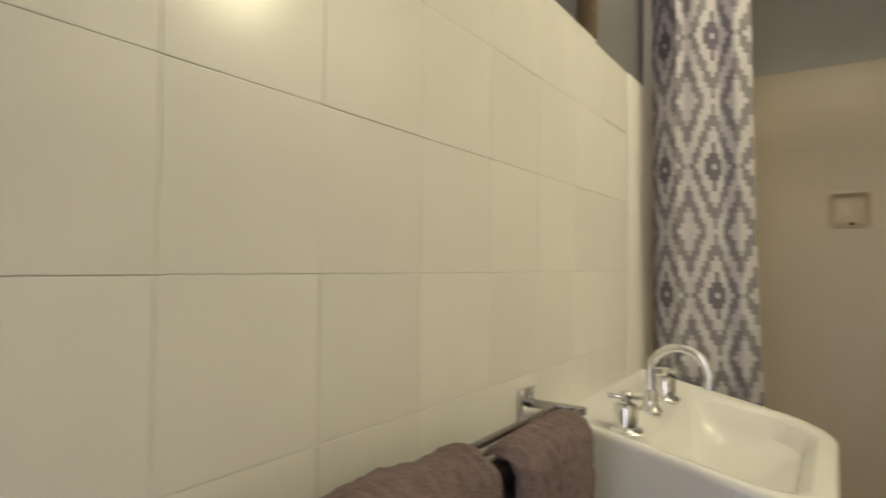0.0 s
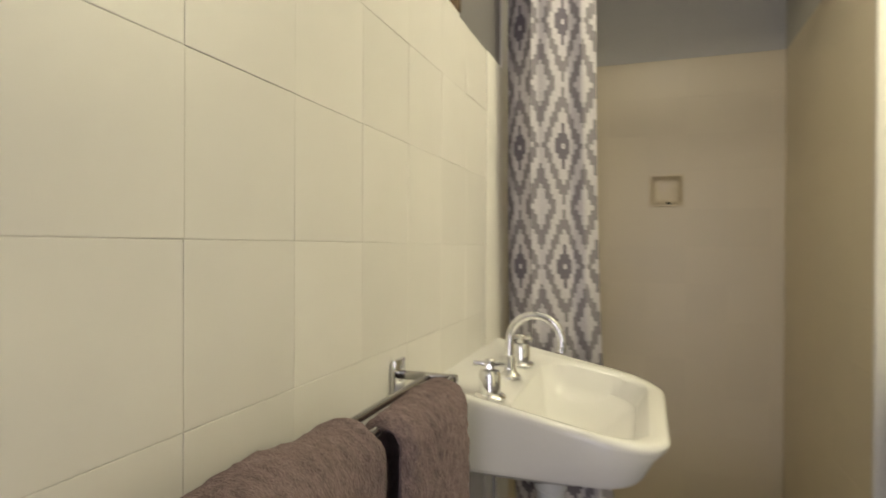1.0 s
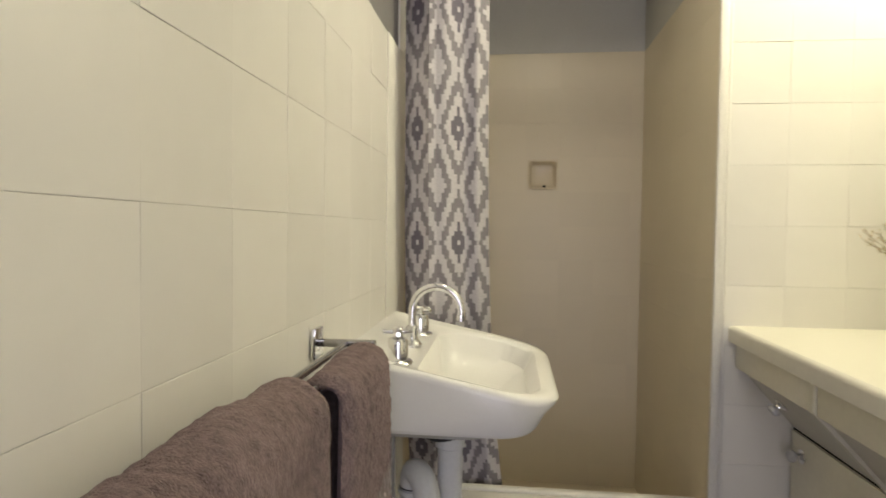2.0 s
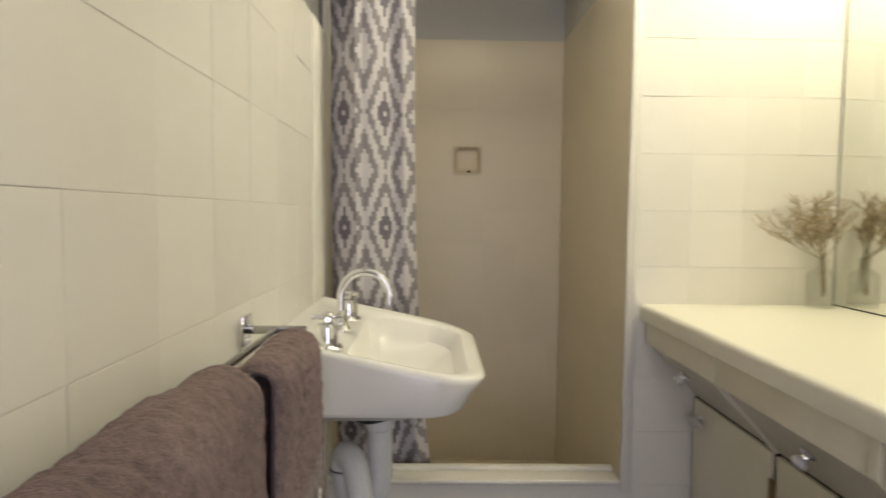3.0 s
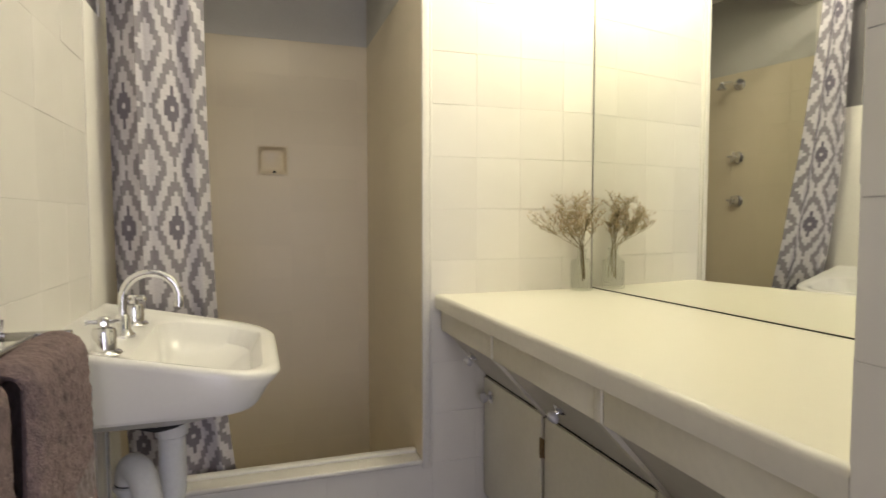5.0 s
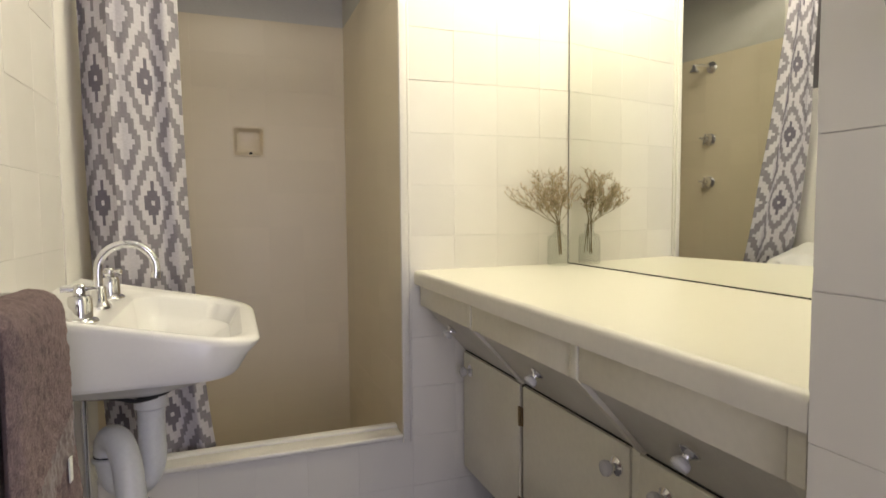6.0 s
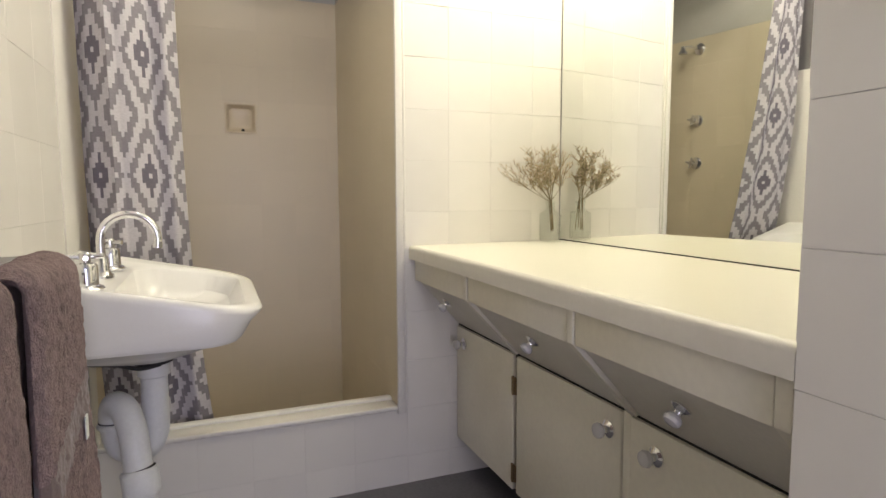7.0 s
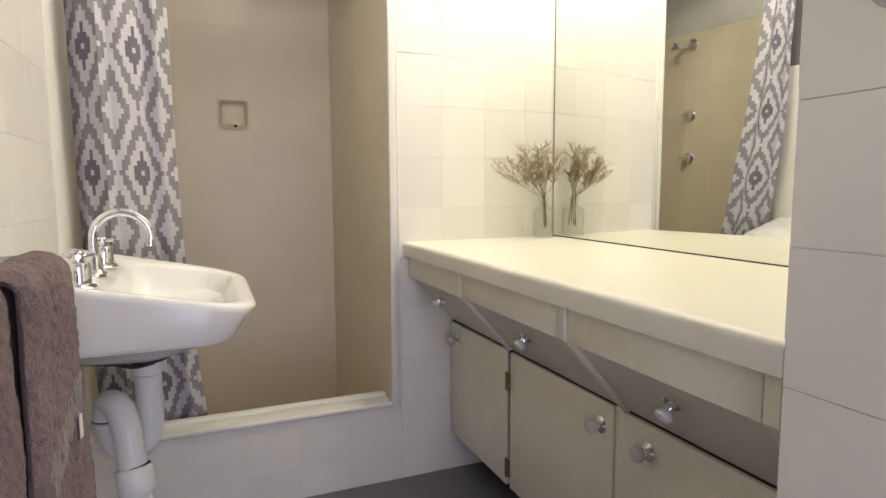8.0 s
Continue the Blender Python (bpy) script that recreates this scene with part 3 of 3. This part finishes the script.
ppart("outlet_bend", tube(spline([(0.100, 1.38, 0.525), (0.101, 1.375, 0.552), (0.112, 1.355, 0.573), (0.133, 1.325, 0.566), (0.149, 1.30, 0.528), (0.156, 1.286, 0.480), (0.163, 1.274, 0.415)], 8), 0.031, 24), PVC)
ppart("collar", tube([(0.161, 1.277, 0.442), (0.1615, 1.276, 0.438), (0.167, 1.268, 0.392), (0.1675, 1.267, 0.386)], [0.036, 0.040, 0.040, 0.036], 24), PVC, "cream pipe collar")
ppart("collar_seal", tube([(0.1605, 1.2775, 0.4435), (0.161, 1.277, 0.441)], [0.0335, 0.037], 24), RUBBER)
ppart("down_pipe", tube([(0.1665, 1.269, 0.40), (0.178, 1.26, 0.0)], 0.031, 24), PVC)
hose = tube(spline([(0.03, 1.20, 0.720), (0.09, 1.25, 0.702), (0.14, 1.32, 0.675), (0.18, 1.345, 0.656), (0.222, 1.37, 0.655)], 8), 0.005, 10)
tagged(new("overflow_hose", mesh_of(hose, "overflow_hose", True, RUBBER)), "thin black hose below the basin", "hose")
supply = tube([(0.025, 1.575, 0.74), (0.025, 1.575, 0.20), (0.0, 1.575, 0.18)], 0.008, 12)
tagged(new("supply_pipe", mesh_of(supply, "supply_pipe", True, CHROME)), "slim chrome water pipe down the tiled wall", "pipe")

# ---- towel rail and towels ----
rail = empty("towel_rail", (0.0, 0.975, 0.955), "chrome double towel rail with a square wall plate", "towel rail")


def rpart(name, bm, material, label=""):
    return under(part(name, bm, material, None, label), rail)


for y in (0.975, 0.215):
    rpart("wall_plate", box(0.0005, 0.010, y - 0.022, y + 0.022, 0.930, 0.984, 0.002), CHROME)
    rpart("arm", box(0.008, 0.112, y - 0.007, y + 0.007, 0.951, 0.964, 0.002), RAIL)
rpart("rod", tube([(0.060, 0.215, 0.957), (0.060, 0.975, 0.957)], 0.006, 14), RAIL)
rpart("rod", tube([(0.104, 0.215, 0.957), (0.104, 0.975, 0.957)], 0.006, 14), RAIL)


def towel(y0, y1, x_in, x_out, z_top, z_in, z_out, thick, seed, flare=0.0, bulge=0.0, nv=100):
    """A thick folded towel hung over the rail: an inverted U swept along y, closed all round."""
    bm = bmesh.new()
    xm, hw = (x_in + x_out) / 2, (x_out - x_in) / 2
    path = []
    k = 110
    for i in range(k):
        path.append((x_in, z_in + (z_top - hw - z_in) * i / k))
    for i in range(17):
        a = radians(180 - 180 * i / 16)
        path.append((xm + hw * math.cos(a), z_top - hw + hw * math.sin(a) * 1.0))
    for i in range(1, k + 1):
        path.append((x_out, z_top - hw + (z_out - z_top + hw) * i / k))
    outer, inner = [], []
    for j in range(nv + 1):
        f = j / nv
        row_o, row_i = [], []
        for i, (x, z) in enumerate(path):
            a = path[max(i - 1, 0)]
            c = path[min(i + 1, len(path) - 1)]
            t = Vector((c[0] - a[0], c[1] - a[1])).normalized()
            nrm = Vector((-t.y, t.x))
            drop = max(0.0, (z_top - z) / (z_top - z_out))
            y = y0 + (y1 - y0) * f + flare * drop * (f - 0.3)
            edge = min(f, 1 - f) * (y1 - y0)
            round_off = thick * 0.55 * max(0.0, 1 - edge / (thick * 0.9)) ** 2
            h = 0.006 * noise.noise(Vector((x * 9, y * 14, z * 6 + seed))) + 0.0030 * noise.noise(Vector((x * 80, y * 80, z * 60 + seed))) + 0.0022 * noise.noise(Vector((x * 220, y * 220, z * 220 + seed)))
            fold = bulge * math.sin(y * 26 + seed) * drop
            o = Vector((x, z)) + nrm * (thick / 2 + h + fold - round_off)
            row_o.append(bm.verts.new((max(o.x, 0.012), y, o.y)))
            q = Vector((x, z)) - nrm * (thick / 2 - round_off * 0.8)
            row_i.append(bm.verts.new((max(q.x, 0.016) if x > xm else max(q.x, 0.014), y, q.y)))
        outer.append(row_o)
        inner.append(row_i)
    n_ = len(path)
    for j in range(nv):
        for i in range(n_ - 1):
            bm.faces.new((outer[j][i], outer[j][i + 1], outer[j + 1][i + 1], outer[j + 1][i]))
            bm.faces.new((inner[j][i], inner[j + 1][i], inner[j + 1][i + 1], inner[j][i + 1]))
        for i in (0, n_ - 1):
            bm.faces.new((outer[j][i], inner[j][i], inner[j + 1][i], outer[j + 1][i]))
    for j in (0, nv):
        for i in range(n_ - 1):
            bm.faces.new((outer[j][i], outer[j][i + 1], inner[j][i + 1], inner[j][i]))
    return bm


towel_far = thing("bath_towel", towel(0.684, 0.915, 0.088, 0.140, 0.964, 0.52, 0.40, 0.026, 3.0, 0.09, 0.008), TERRY, "mauve brown terry towel hung over the outer rail", "towel", "towels on the rail")
towel_far.data.materials.append(TERRY_FLAT)
for poly in towel_far.data.polygons:
    if 0.665 < poly.center.z - 0.35 * (poly.center.y - 0.75) < 0.725:
        poly.material_index = 1
towel_near = thing("bath_towel", towel(0.230, 0.672, 0.044, 0.118, 0.964, 0.48, 0.40, 0.034, 9.0, 0.0, 0.005), TERRY, "thick mauve brown terry towel folded over both rails", "towel", "towels on the rail")
part("care_tag", box(0.1555, 0.1575, 0.862, 0.878, 0.682, 0.719), TAG, towel_far, "small white care tag")

# ---- shower things ----
def curtain():
    bm = bmesh.new()
    uvl = bm.loops.layers.uv.new("cloth")
    nu, nv = 220, 70
    width_cloth = 0.49
    grid, coord = [], {}
    for j in range(nv + 1):
        v = j / nv
        z = 2.20 + (0.275 - 2.20) * v
        row = []
        y_in = 1.635 + 0.05 * v + 0.24 * v ** 4
        y_out = 1.672 + 0.29 * v ** 1.15
        x_fold, x_free = 0.104, 0.270 + 0.058 * v ** 4
        for i in range(nu + 1):
            u = i / nu
            k = 0.306
            f = u / k if u < k else (u - k) / (1 - k)
            ph = 2 * math.pi * (f * 2.1 + 0.12 * math.sin(3 * u + 2 * v) + 0.1 * v)
            amp = (0.0125 + 0.005 * math.sin(6 * u + 1.5 + v)) * (0.8 + 0.3 * v)
            if u < k:
                # the leading panel runs back to the wall behind the first fold
                x = 0.018 + (x_fold - 0.018) * f ** 1.1
                y = y_in + 0.10 * (1 - v ** 3) * (1 - f) ** 0.8 + 0.006 * math.sin(2 * math.pi * (f * 1.6 + 0.3 * v)) * (1 - f)
            else:
                x = x_fold + (x_free - x_fold) * f + 0.003 * math.sin(2 * ph) * f
                y = y_in + (y_out - y_in) * f + amp * math.sin(ph) * min(1, f * 8)
            y += 0.006 * noise.noise(Vector((u * 5, v * 7, 1)))
            vert = bm.verts.new((x, y, z))
            coord[vert] = (u * width_cloth + 0.0348, z + 0.0792)
            row.append(vert)
        grid.append(row)
    for j in range(nv):
        for i in range(nu):
            f = bm.faces.new((grid[j][i], grid[j][i + 1], grid[j + 1][i + 1], grid[j + 1][i]))
            for lp in f.loops:
                lp[uvl].uv = coord[lp.vert]
    return bm


curt = thing("shower_curtain", curtain(), CURTAIN, "gathered cotton shower curtain with grey and white stepped diamonds", "curtain")
so = curt.modifiers.new("cloth", "SOLIDIFY")
so.thickness = 0.0012
rod = thing("curtain_rod", tube([(0.0, 1.632, 2.225), (OPEN + 0.004, 1.790, 2.225)], 0.011, 18), CHROME, "chrome shower curtain rod across the opening", "curtain rod")
for i in range(7):
    rg = bmesh.new()
    pts = [(0.02 + 0.033 * i + 0.002 * math.sin(k), 1.637 + 0.165 * 0.033 * i + 0.017 * math.cos(2 * math.pi * k / 20), 2.222 + 0.019 * math.sin(2 * math.pi * k / 20)) for k in range(21)]
    tagged(new("curtain_ring", mesh_of(tube(pts, 0.0018, 8, rg), "curtain_ring", True, CHROME)), "thin chrome curtain ring on the rod", "curtain ring", "rings on the curtain rod")

# soap dish let into the back wall
sd = empty("soap_dish", (0.495, BACK, 1.43), "beige ceramic soap dish let into the tiled wall", "soap dish")
DISH = surface("beige_ceramic", (0.70, 0.615, 0.46), 0.25, vary=0.03, bump=0.0)


def dish_loft(steps):
    """Rounded frames set one behind the other: (inset, depth, corner radius, extra at the foot)."""
    bm, prev = bmesh.new(), None
    for inset, depth, r, foot in steps:
        x0, x1, z0, z1 = SX0 + inset, SX1 - inset, SZ0 + inset + foot, SZ1 - inset
        ring = []
        for cx, cz, a0 in ((x0 + r, z0 + r, 180), (x1 - r, z0 + r, 270), (x1 - r, z1 - r, 0), (x0 + r, z1 - r, 90)):
            for i in range(7):
                a = radians(a0 + 15 * i)
                ring.append(bm.verts.new((cx + r * math.cos(a), BACK + depth, cz + r * math.sin(a))))
        if prev:
            for i in range(len(ring)):
                j = (i + 1) % len(ring)
                bm.faces.new((prev[i], prev[j], ring[j], ring[i]))
        prev = ring
    bm.faces.new(prev)
    bmesh.ops.recalc_face_normals(bm, faces=bm.faces)
    return bm


under(part("dish", dish_loft(((0.000, T, 0.004, 0), (0.000, 0.0000, 0.006, 0), (0.002, -0.0010, 0.008, 0), (0.006, -0.0006, 0.011, 0), (0.010, 0.004, 0.014, 0), (0.014, 0.020, 0.018, 0.002), (0.020, 0.032, 0.022, 0.006), (0.034, 0.037, 0.026, 0.010))), DISH, None), sd)
fl = bmesh.new()
for x0, x1, z0, z1 in ((SX0 - 0.0098, SX0 + 0.004, SZ0 - 0.0098, SZ1 + 0.0098), (SX1 - 0.004, SX1 + 0.0098, SZ0 - 0.0098, SZ1 + 0.0098), (SX0 + 0.004, SX1 - 0.004, SZ0 - 0.0098, SZ0 + 0.004), (SX0 + 0.004, SX1 - 0.004, SZ1 - 0.004, SZ1 + 0.0098)):
    box(x0, x1, BACK + 0.0002, BACK + T + 0.001, z0, z1, bm=fl)
under(part("surround", fl, SHOWER_TILE, None, smooth=False), sd)
under(part("dish_lip", box(SX0 + 0.024, SX1 - 0.024, BACK - 0.006, BACK + 0.006, SZ0 + 0.002, SZ0 + 0.012, 0.004, 3), DISH, None), sd)
under(part("dish_drain", tube([(0.503, BACK - 0.0005, SZ0 + 0.016), (0.503, BACK + 0.020, SZ0 + 0.0165)], 0.008, 10), DARK, None), sd)

# shower rose and two wall taps
TY = 2.265
for z in (1.505, 1.25):
    st = empty("shower_tap", (0, TY, z), "chrome shower wall tap with a cross handle", "tap", "shower wall taps")
    under(part("flange", lathe([(0.0, 0.0), (0.036, 0.0), (0.036, 0.006), (0.026, 0.016), (0.020, 0.030), (0.018, 0.044), (0.0, 0.045)], (0.0, TY, z), 28, axis="X"), CHROME, None), st)
    hd = bmesh.new()
    c = Vector((0.060, TY, z))
    for a in (12, 102):
        v = Vector((0, math.cos(radians(a)), math.sin(radians(a)))) * 0.032
        tube([c - v, c + v], 0.0055, 12, hd)
    lathe([(0.0, -0.022), (0.012, -0.022), (0.013, 0.004), (0.0, 0.010)], c, 20, hd, axis="X")
    under(part("cross_handle", hd, CHROME, None), st)
rose = empty("shower_rose", (0, TY, 1.93), "chrome shower arm and rose on the shower wall", "shower head")
under(part("flange", lathe([(0.0, 0.0), (0.034, 0.0), (0.034, 0.006), (0.018, 0.018), (0.0, 0.019)], (0.0, TY, 1.93), 28, axis="X"), CHROME, None), rose)
under(part("arm", tube([(0.0, TY, 1.93), (0.09, TY, 1.930), (0.17, TY, 1.915)], 0.009, 14), CHROME, None), rose)
under(part("rose_head", lathe([(0.0, 0.008), (0.011, 0.006), (0.013, -0.012), (0.026, -0.030), (0.027, -0.036), (0.0, -0.036)], (0.17, TY, 1.915), 28), CHROME, None), rose)

# ---- bottle with dried flowers ----
VX, VY, VZ = 1.556, 1.752, 0.8835
bottle = thing("glass_bottle", lathe([(0.0, 0.0), (0.0385, 0.0), (0.0420, 0.0046), (0.0420, 0.0997), (0.0385, 0.1098), (0.0216, 0.1184), (0.0167, 0.1265), (0.0167, 0.1426), (0.0205, 0.1472), (0.0205, 0.1541), (0.0157, 0.1541), (0.0135, 0.1288), (0.0184, 0.115), (0.0352, 0.1063), (0.0392, 0.0974), (0.0392, 0.0092), (0.0, 0.0069)], (VX, VY, VZ), 36), BOTTLE, "small clear glass bottle holding dried flowers", "bottle")
rnd = random.Random(4)
flowers = empty("dried_flowers", (VX, VY, VZ + 0.02), "bunch of dried brown statice sprigs in the bottle", "flowers")
stem_bm, twig_bm, bud_bm, bud2_bm = bmesh.new(), bmesh.new(), bmesh.new(), bmesh.new()


def leaflet(bm, c, size, d):
    """A thin pointed dry leaf of six faces."""
    d = d.normalized()
    s = d.orthogonal().normalized()
    s.rotate(Matrix.Rotation(rnd.random() * 6.28, 3, d))
    u = d.cross(s)
    ring = [bm.verts.new(c + d * size * 0.5 + (s * math.cos(a) + u * math.sin(a)) * 0.0008) for a in (0, 2.09, 4.19)]
    a_, b_ = bm.verts.new(c), bm.verts.new(c + d * size)
    for i in range(3):
        j = (i + 1) % 3
        bm.faces.new((a_, ring[j], ring[i]))
        bm.faces.new((b_, ring[i], ring[j]))


def sprig(base, tip, r, depth):
    span = tip - base
    mid = (base + tip) / 2 + Vector((rnd.uniform(-1, 1), rnd.uniform(-1, 1), rnd.uniform(-0.8, 0.2))) * span.length * 0.08
    pts = spline([base, mid, tip], 4)
    tube(pts, [max(r * (1 - 0.5 * i / (len(pts) - 1)), 0.0005) for i in range(len(pts))], 5, stem_bm if depth == 0 else twig_bm, caps=False)
    if depth < 2:
        for i in range((9, 6)[depth]):
            f = (0.42, 0.30)[depth] + (0.58, 0.70)[depth] * (i + rnd.random()) / (9, 6)[depth]
            p = pts[min(int(f * (len(pts) - 1) + 0.5), len(pts) - 1)]
            side = Vector((rnd.uniform(-1, 1), rnd.uniform(-0.7, 0.7), rnd.uniform(0.0, 0.8)))
            q = p + (span.normalized() * 0.45 + side * 0.9).normalized() * span.length * ((0.34, 0.46)[depth] * rnd.uniform(0.5, 1.1))
            q.x, q.y = min(q.x, 1.618), min(q.y, 1.788)
            sprig(p, q, r * 0.55, depth + 1)
    for i in range((0, 3, 6)[depth]):
        d = span.normalized() + Vector((rnd.uniform(-1, 1), rnd.uniform(-1, 1), rnd.uniform(-0.2, 1.2))) * 0.8
        leaflet(bud_bm if rnd.random() < 0.5 else bud2_bm, pts[rnd.randrange(2, len(pts))], rnd.uniform(0.006, 0.011), d)


for k, (dx, dy, dz) in enumerate(((-0.150, -0.01, 0.235), (-0.105, -0.04, 0.275), (-0.065, 0.01, 0.305), (-0.035, -0.02, 0.318), (-0.008, 0.01, 0.315), (0.014, -0.04, 0.295), (0.030, -0.05, 0.260), (-0.06, -0.06, 0.260), (-0.01, -0.06, 0.275), (-0.03, 0.0, 0.28), (-0.125, -0.05, 0.225), (-0.085, -0.03, 0.245), (0.02, 0.0, 0.24), (-0.13, 0.0, 0.262))):
    foot = Vector((VX + rnd.uniform(-0.004, 0.020), VY + rnd.uniform(-0.012, 0.012), VZ + 0.035 + 0.02 * rnd.random()))
    neck = Vector((VX + rnd.uniform(-0.007, 0.007), VY + rnd.uniform(-0.007, 0.007), VZ + 0.150))
    if k < 5:
        tube(spline([foot, (foot + neck) / 2, neck], 3), 0.0017, 6, stem_bm)
    sprig(neck, Vector((VX + dx * 1.08, VY + dy, VZ + dz * 1.02)), 0.0011, 0)
for nm, bm_, mt in (("stem", stem_bm, STEM), ("twig", twig_bm, STEM), ("blossom", bud_bm, FLOWER), ("bud", bud2_bm, FLOWER2)):
    under(part(nm, bm_, mt, None, smooth=False), flowers)

# robe hook on the near wall
hook = empty("robe_hook", (COUNTER_X, 0.222, 1.26), "small white robe hook on the tiled wall", "hook")
under(part("hook_plate", lathe([(0.0, 0.0), (0.022, 0.0), (0.022, 0.004), (0.010, 0.010), (0.0, 0.011)], (COUNTER_X, 0.222, 1.270), 24, axis="-X"), PORCELAIN, None), hook)
under(part("hook_arm", tube(spline([(COUNTER_X, 0.222, 1.270), (COUNTER_X - 0.03, 0.222, 1.266), (COUNTER_X - 0.042, 0.222, 1.280)], 5), 0.006, 12), PORCELAIN, None), hook)

# light fittings above the view: a vanity batten, and an added holder for the fill lamp
fit_light = empty("vanity_light", (1.42, 1.40, CEIL), "plain batten lamp holder above the vanity", "light")
under(part("lamp_holder", lathe([(0.0, 0.0), (0.05, 0.0), (0.05, -0.03), (0.024, -0.05), (0.022, -0.10), (0.0, -0.10)], (1.42, 1.40, CEIL), 24), TRIM, None), fit_light)
fill_holder = empty("fill_lamp_holder", (0.50, 1.40, CEIL), "unseen lamp holder added for the fill lamp", "light")
under(part("lamp_holder", lathe([(0.0, 0.0), (0.05, 0.0), (0.05, -0.012), (0.0, -0.014)], (0.50, 1.40, CEIL), 24), TRIM, None), fill_holder)

# ---- tiles ----
tile_meshes = {}


def tile_mesh(w, h, mat, tight):
    key = (round(w, 4), round(h, 4), mat.name, tight)
    if key not in tile_meshes:
        bm = bmesh.new()
        gu, gv, c, e = (0.0001, 0.0001, 0.0008, 0.0003) if mat is SHOWER_TILE else (0.0002, 0.0002, 0.0014, 0.0006) if tight else (0.0001, 0.0004, 0.0010, 0.0007)  # half joints, edge round
        rings = []
        for inset, z in ((0.0, -0.001), (0.0, T - e), (c * 0.35, T - e * 0.25), (c, T)):
            a, b_ = w / 2 - gu - inset, h / 2 - gv - inset
            rings.append([bm.verts.new((x, y, z)) for x, y in ((-a, -b_), (a, -b_), (a, b_), (-a, b_))])
        for p, q in zip(rings, rings[1:]):
            for i in range(4):
                j = (i + 1) % 4
                bm.faces.new((p[i], p[j], q[j], q[i]))
        bm.faces.new(rings[-1])
        tile_meshes[key] = mesh_of(bm, "tile", False, mat)
    return tile_meshes[key]


trnd = random.Random(11)


def tiles(parent, us, vs, frame_of, mat, keep=None, wobble=0.18, tight=False):
    """Tiles between the joint lines us and vs; frame_of(u, v) gives the pose of a tile, z outwards."""
    if mat is SHOWER_TILE:
        wobble = 0.05
    for u0, u1 in zip(us, us[1:]):
        for v0, v1 in zip(vs, vs[1:]):
            if keep and not keep((u0 + u1) / 2, (v0 + v1) / 2):
                continue
            ob = new("tile", tile_mesh(u1 - u0, v1 - v0, mat, tight))
            ob.parent = parent
            tilt = Euler([radians(trnd.gauss(0, wobble)) for _ in range(2)] + [0]).to_matrix().to_4x4()
            ob.matrix_basis = frame_of((u0 + u1) / 2, (v0 + v1) / 2) @ tilt @ Matrix.Translation((0, 0, trnd.uniform(-0.0002, 0.0001) * (0.3 if mat is SHOWER_TILE else 1.5)))


def lines(origin, step, lo, hi):
    """Joint lines at origin + k * step within lo and hi, with both ends."""
    k0, out = math.ceil((lo - origin) / step + 0.02), [lo]
    while origin + k0 * step < hi - 0.004:
        out.append(origin + k0 * step)
        k0 += 1
    return out + [hi]


C0, PITCH = 1.183, 0.18
FACE_X = Matrix(((0, 0, 1), (1, 0, 0), (0, 1, 0))).to_4x4()      # u along y, v up, out along +x
FACE_NX = Matrix(((0, 0, -1), (-1, 0, 0), (0, 1, 0))).to_4x4()   # out along -x
FACE_NY = Matrix(((1, 0, 0), (0, 0, -1), (0, 1, 0))).to_4x4()    # u along x, out along -y
rows_up = lines(C0, PITCH, 0.0, CEIL)

tiles(wall_left, lines(0.490, PITCH, NEAR, 1.5715), lines(C0, PITCH, 0.0, SILL - 0.012), lambda u, v: Matrix.Translation((-T, u, v)) @ FACE_X, TILE, tight=True)
tiles(wall_far, [0.990, 1.155, 1.325, 1.500, 1.675, 1.83], rows_up, lambda u, v: Matrix.Translation((u, FAR + T, v)) @ FACE_NY, TILE)
tiles(hob, [-T + 0.001, 0.110, 0.279, 0.449, 0.619, 0.793, 0.9885], [0.0, 0.108, 0.2815], lambda u, v: Matrix.Translation((u, FAR + T, v)) @ FACE_NY, TILE, tight=True)
tiles(wall_right, lines(0.155, PITCH, NEAR, ALCOVE_Y - 0.001), lines(1.170, 0.172, 0.0, CEIL), lambda u, v: Matrix.Translation((COUNTER_X + T, u, v)) @ FACE_NX, TILE)
tiles(wall_right, lines(1.18, PITCH, COUNTER_X, 1.83), lines(C0, PITCH, 0.885, CEIL), lambda u, v: Matrix.Translation((u, ALCOVE_Y - T, v)) @ Matrix(((-1, 0, 0), (0, 0, 1), (0, 1, 0))).to_4x4(), TILE)
SROWS = lines(SZ0 - 0.01, 0.163, -0.059, 2.0)
tiles(wall_shower_back, lines(SX0 - 0.01, 0.163, 0.0, OPEN), SROWS, lambda u, v: Matrix.Translation((u, BACK + T, v)) @ FACE_NY, SHOWER_TILE, keep=lambda u, v: abs(u - 0.495) > 0.05 or abs(v - 1.4265) > 0.05)
tiles(wall_shower_right, lines(BACK, 0.163, FAR + T + 0.002, BACK), SROWS, lambda u, v: Matrix.Translation((OPEN + T, u, v)) @ FACE_NX, SHOWER_TILE)
tiles(wall_shower_left, lines(BACK, 0.163, LEFT_END, BACK), SROWS, lambda u, v: Matrix.Translation((-T, u, v)) @ FACE_X, SHOWER_TILE)
# grey paint above the shower tiles
thing("paint", box(-T, OPEN, BACK + 0.0004, BACK + T + 0.002, 2.001, CEIL), PAINT, "grey paint above the shower tiles", "wall", kind="structure")
thing("paint", box(OPEN + 0.0004, OPEN + T + 0.002, FAR + T + 0.002, BACK, 2.001, CEIL), PAINT, "grey paint above the shower tiles", "wall", kind="structure")
thing("paint", box(-T - 0.002, -0.0004, LEFT_END, BACK, 2.001, CEIL), PAINT, "grey paint above the shower tiles", "wall", kind="structure")
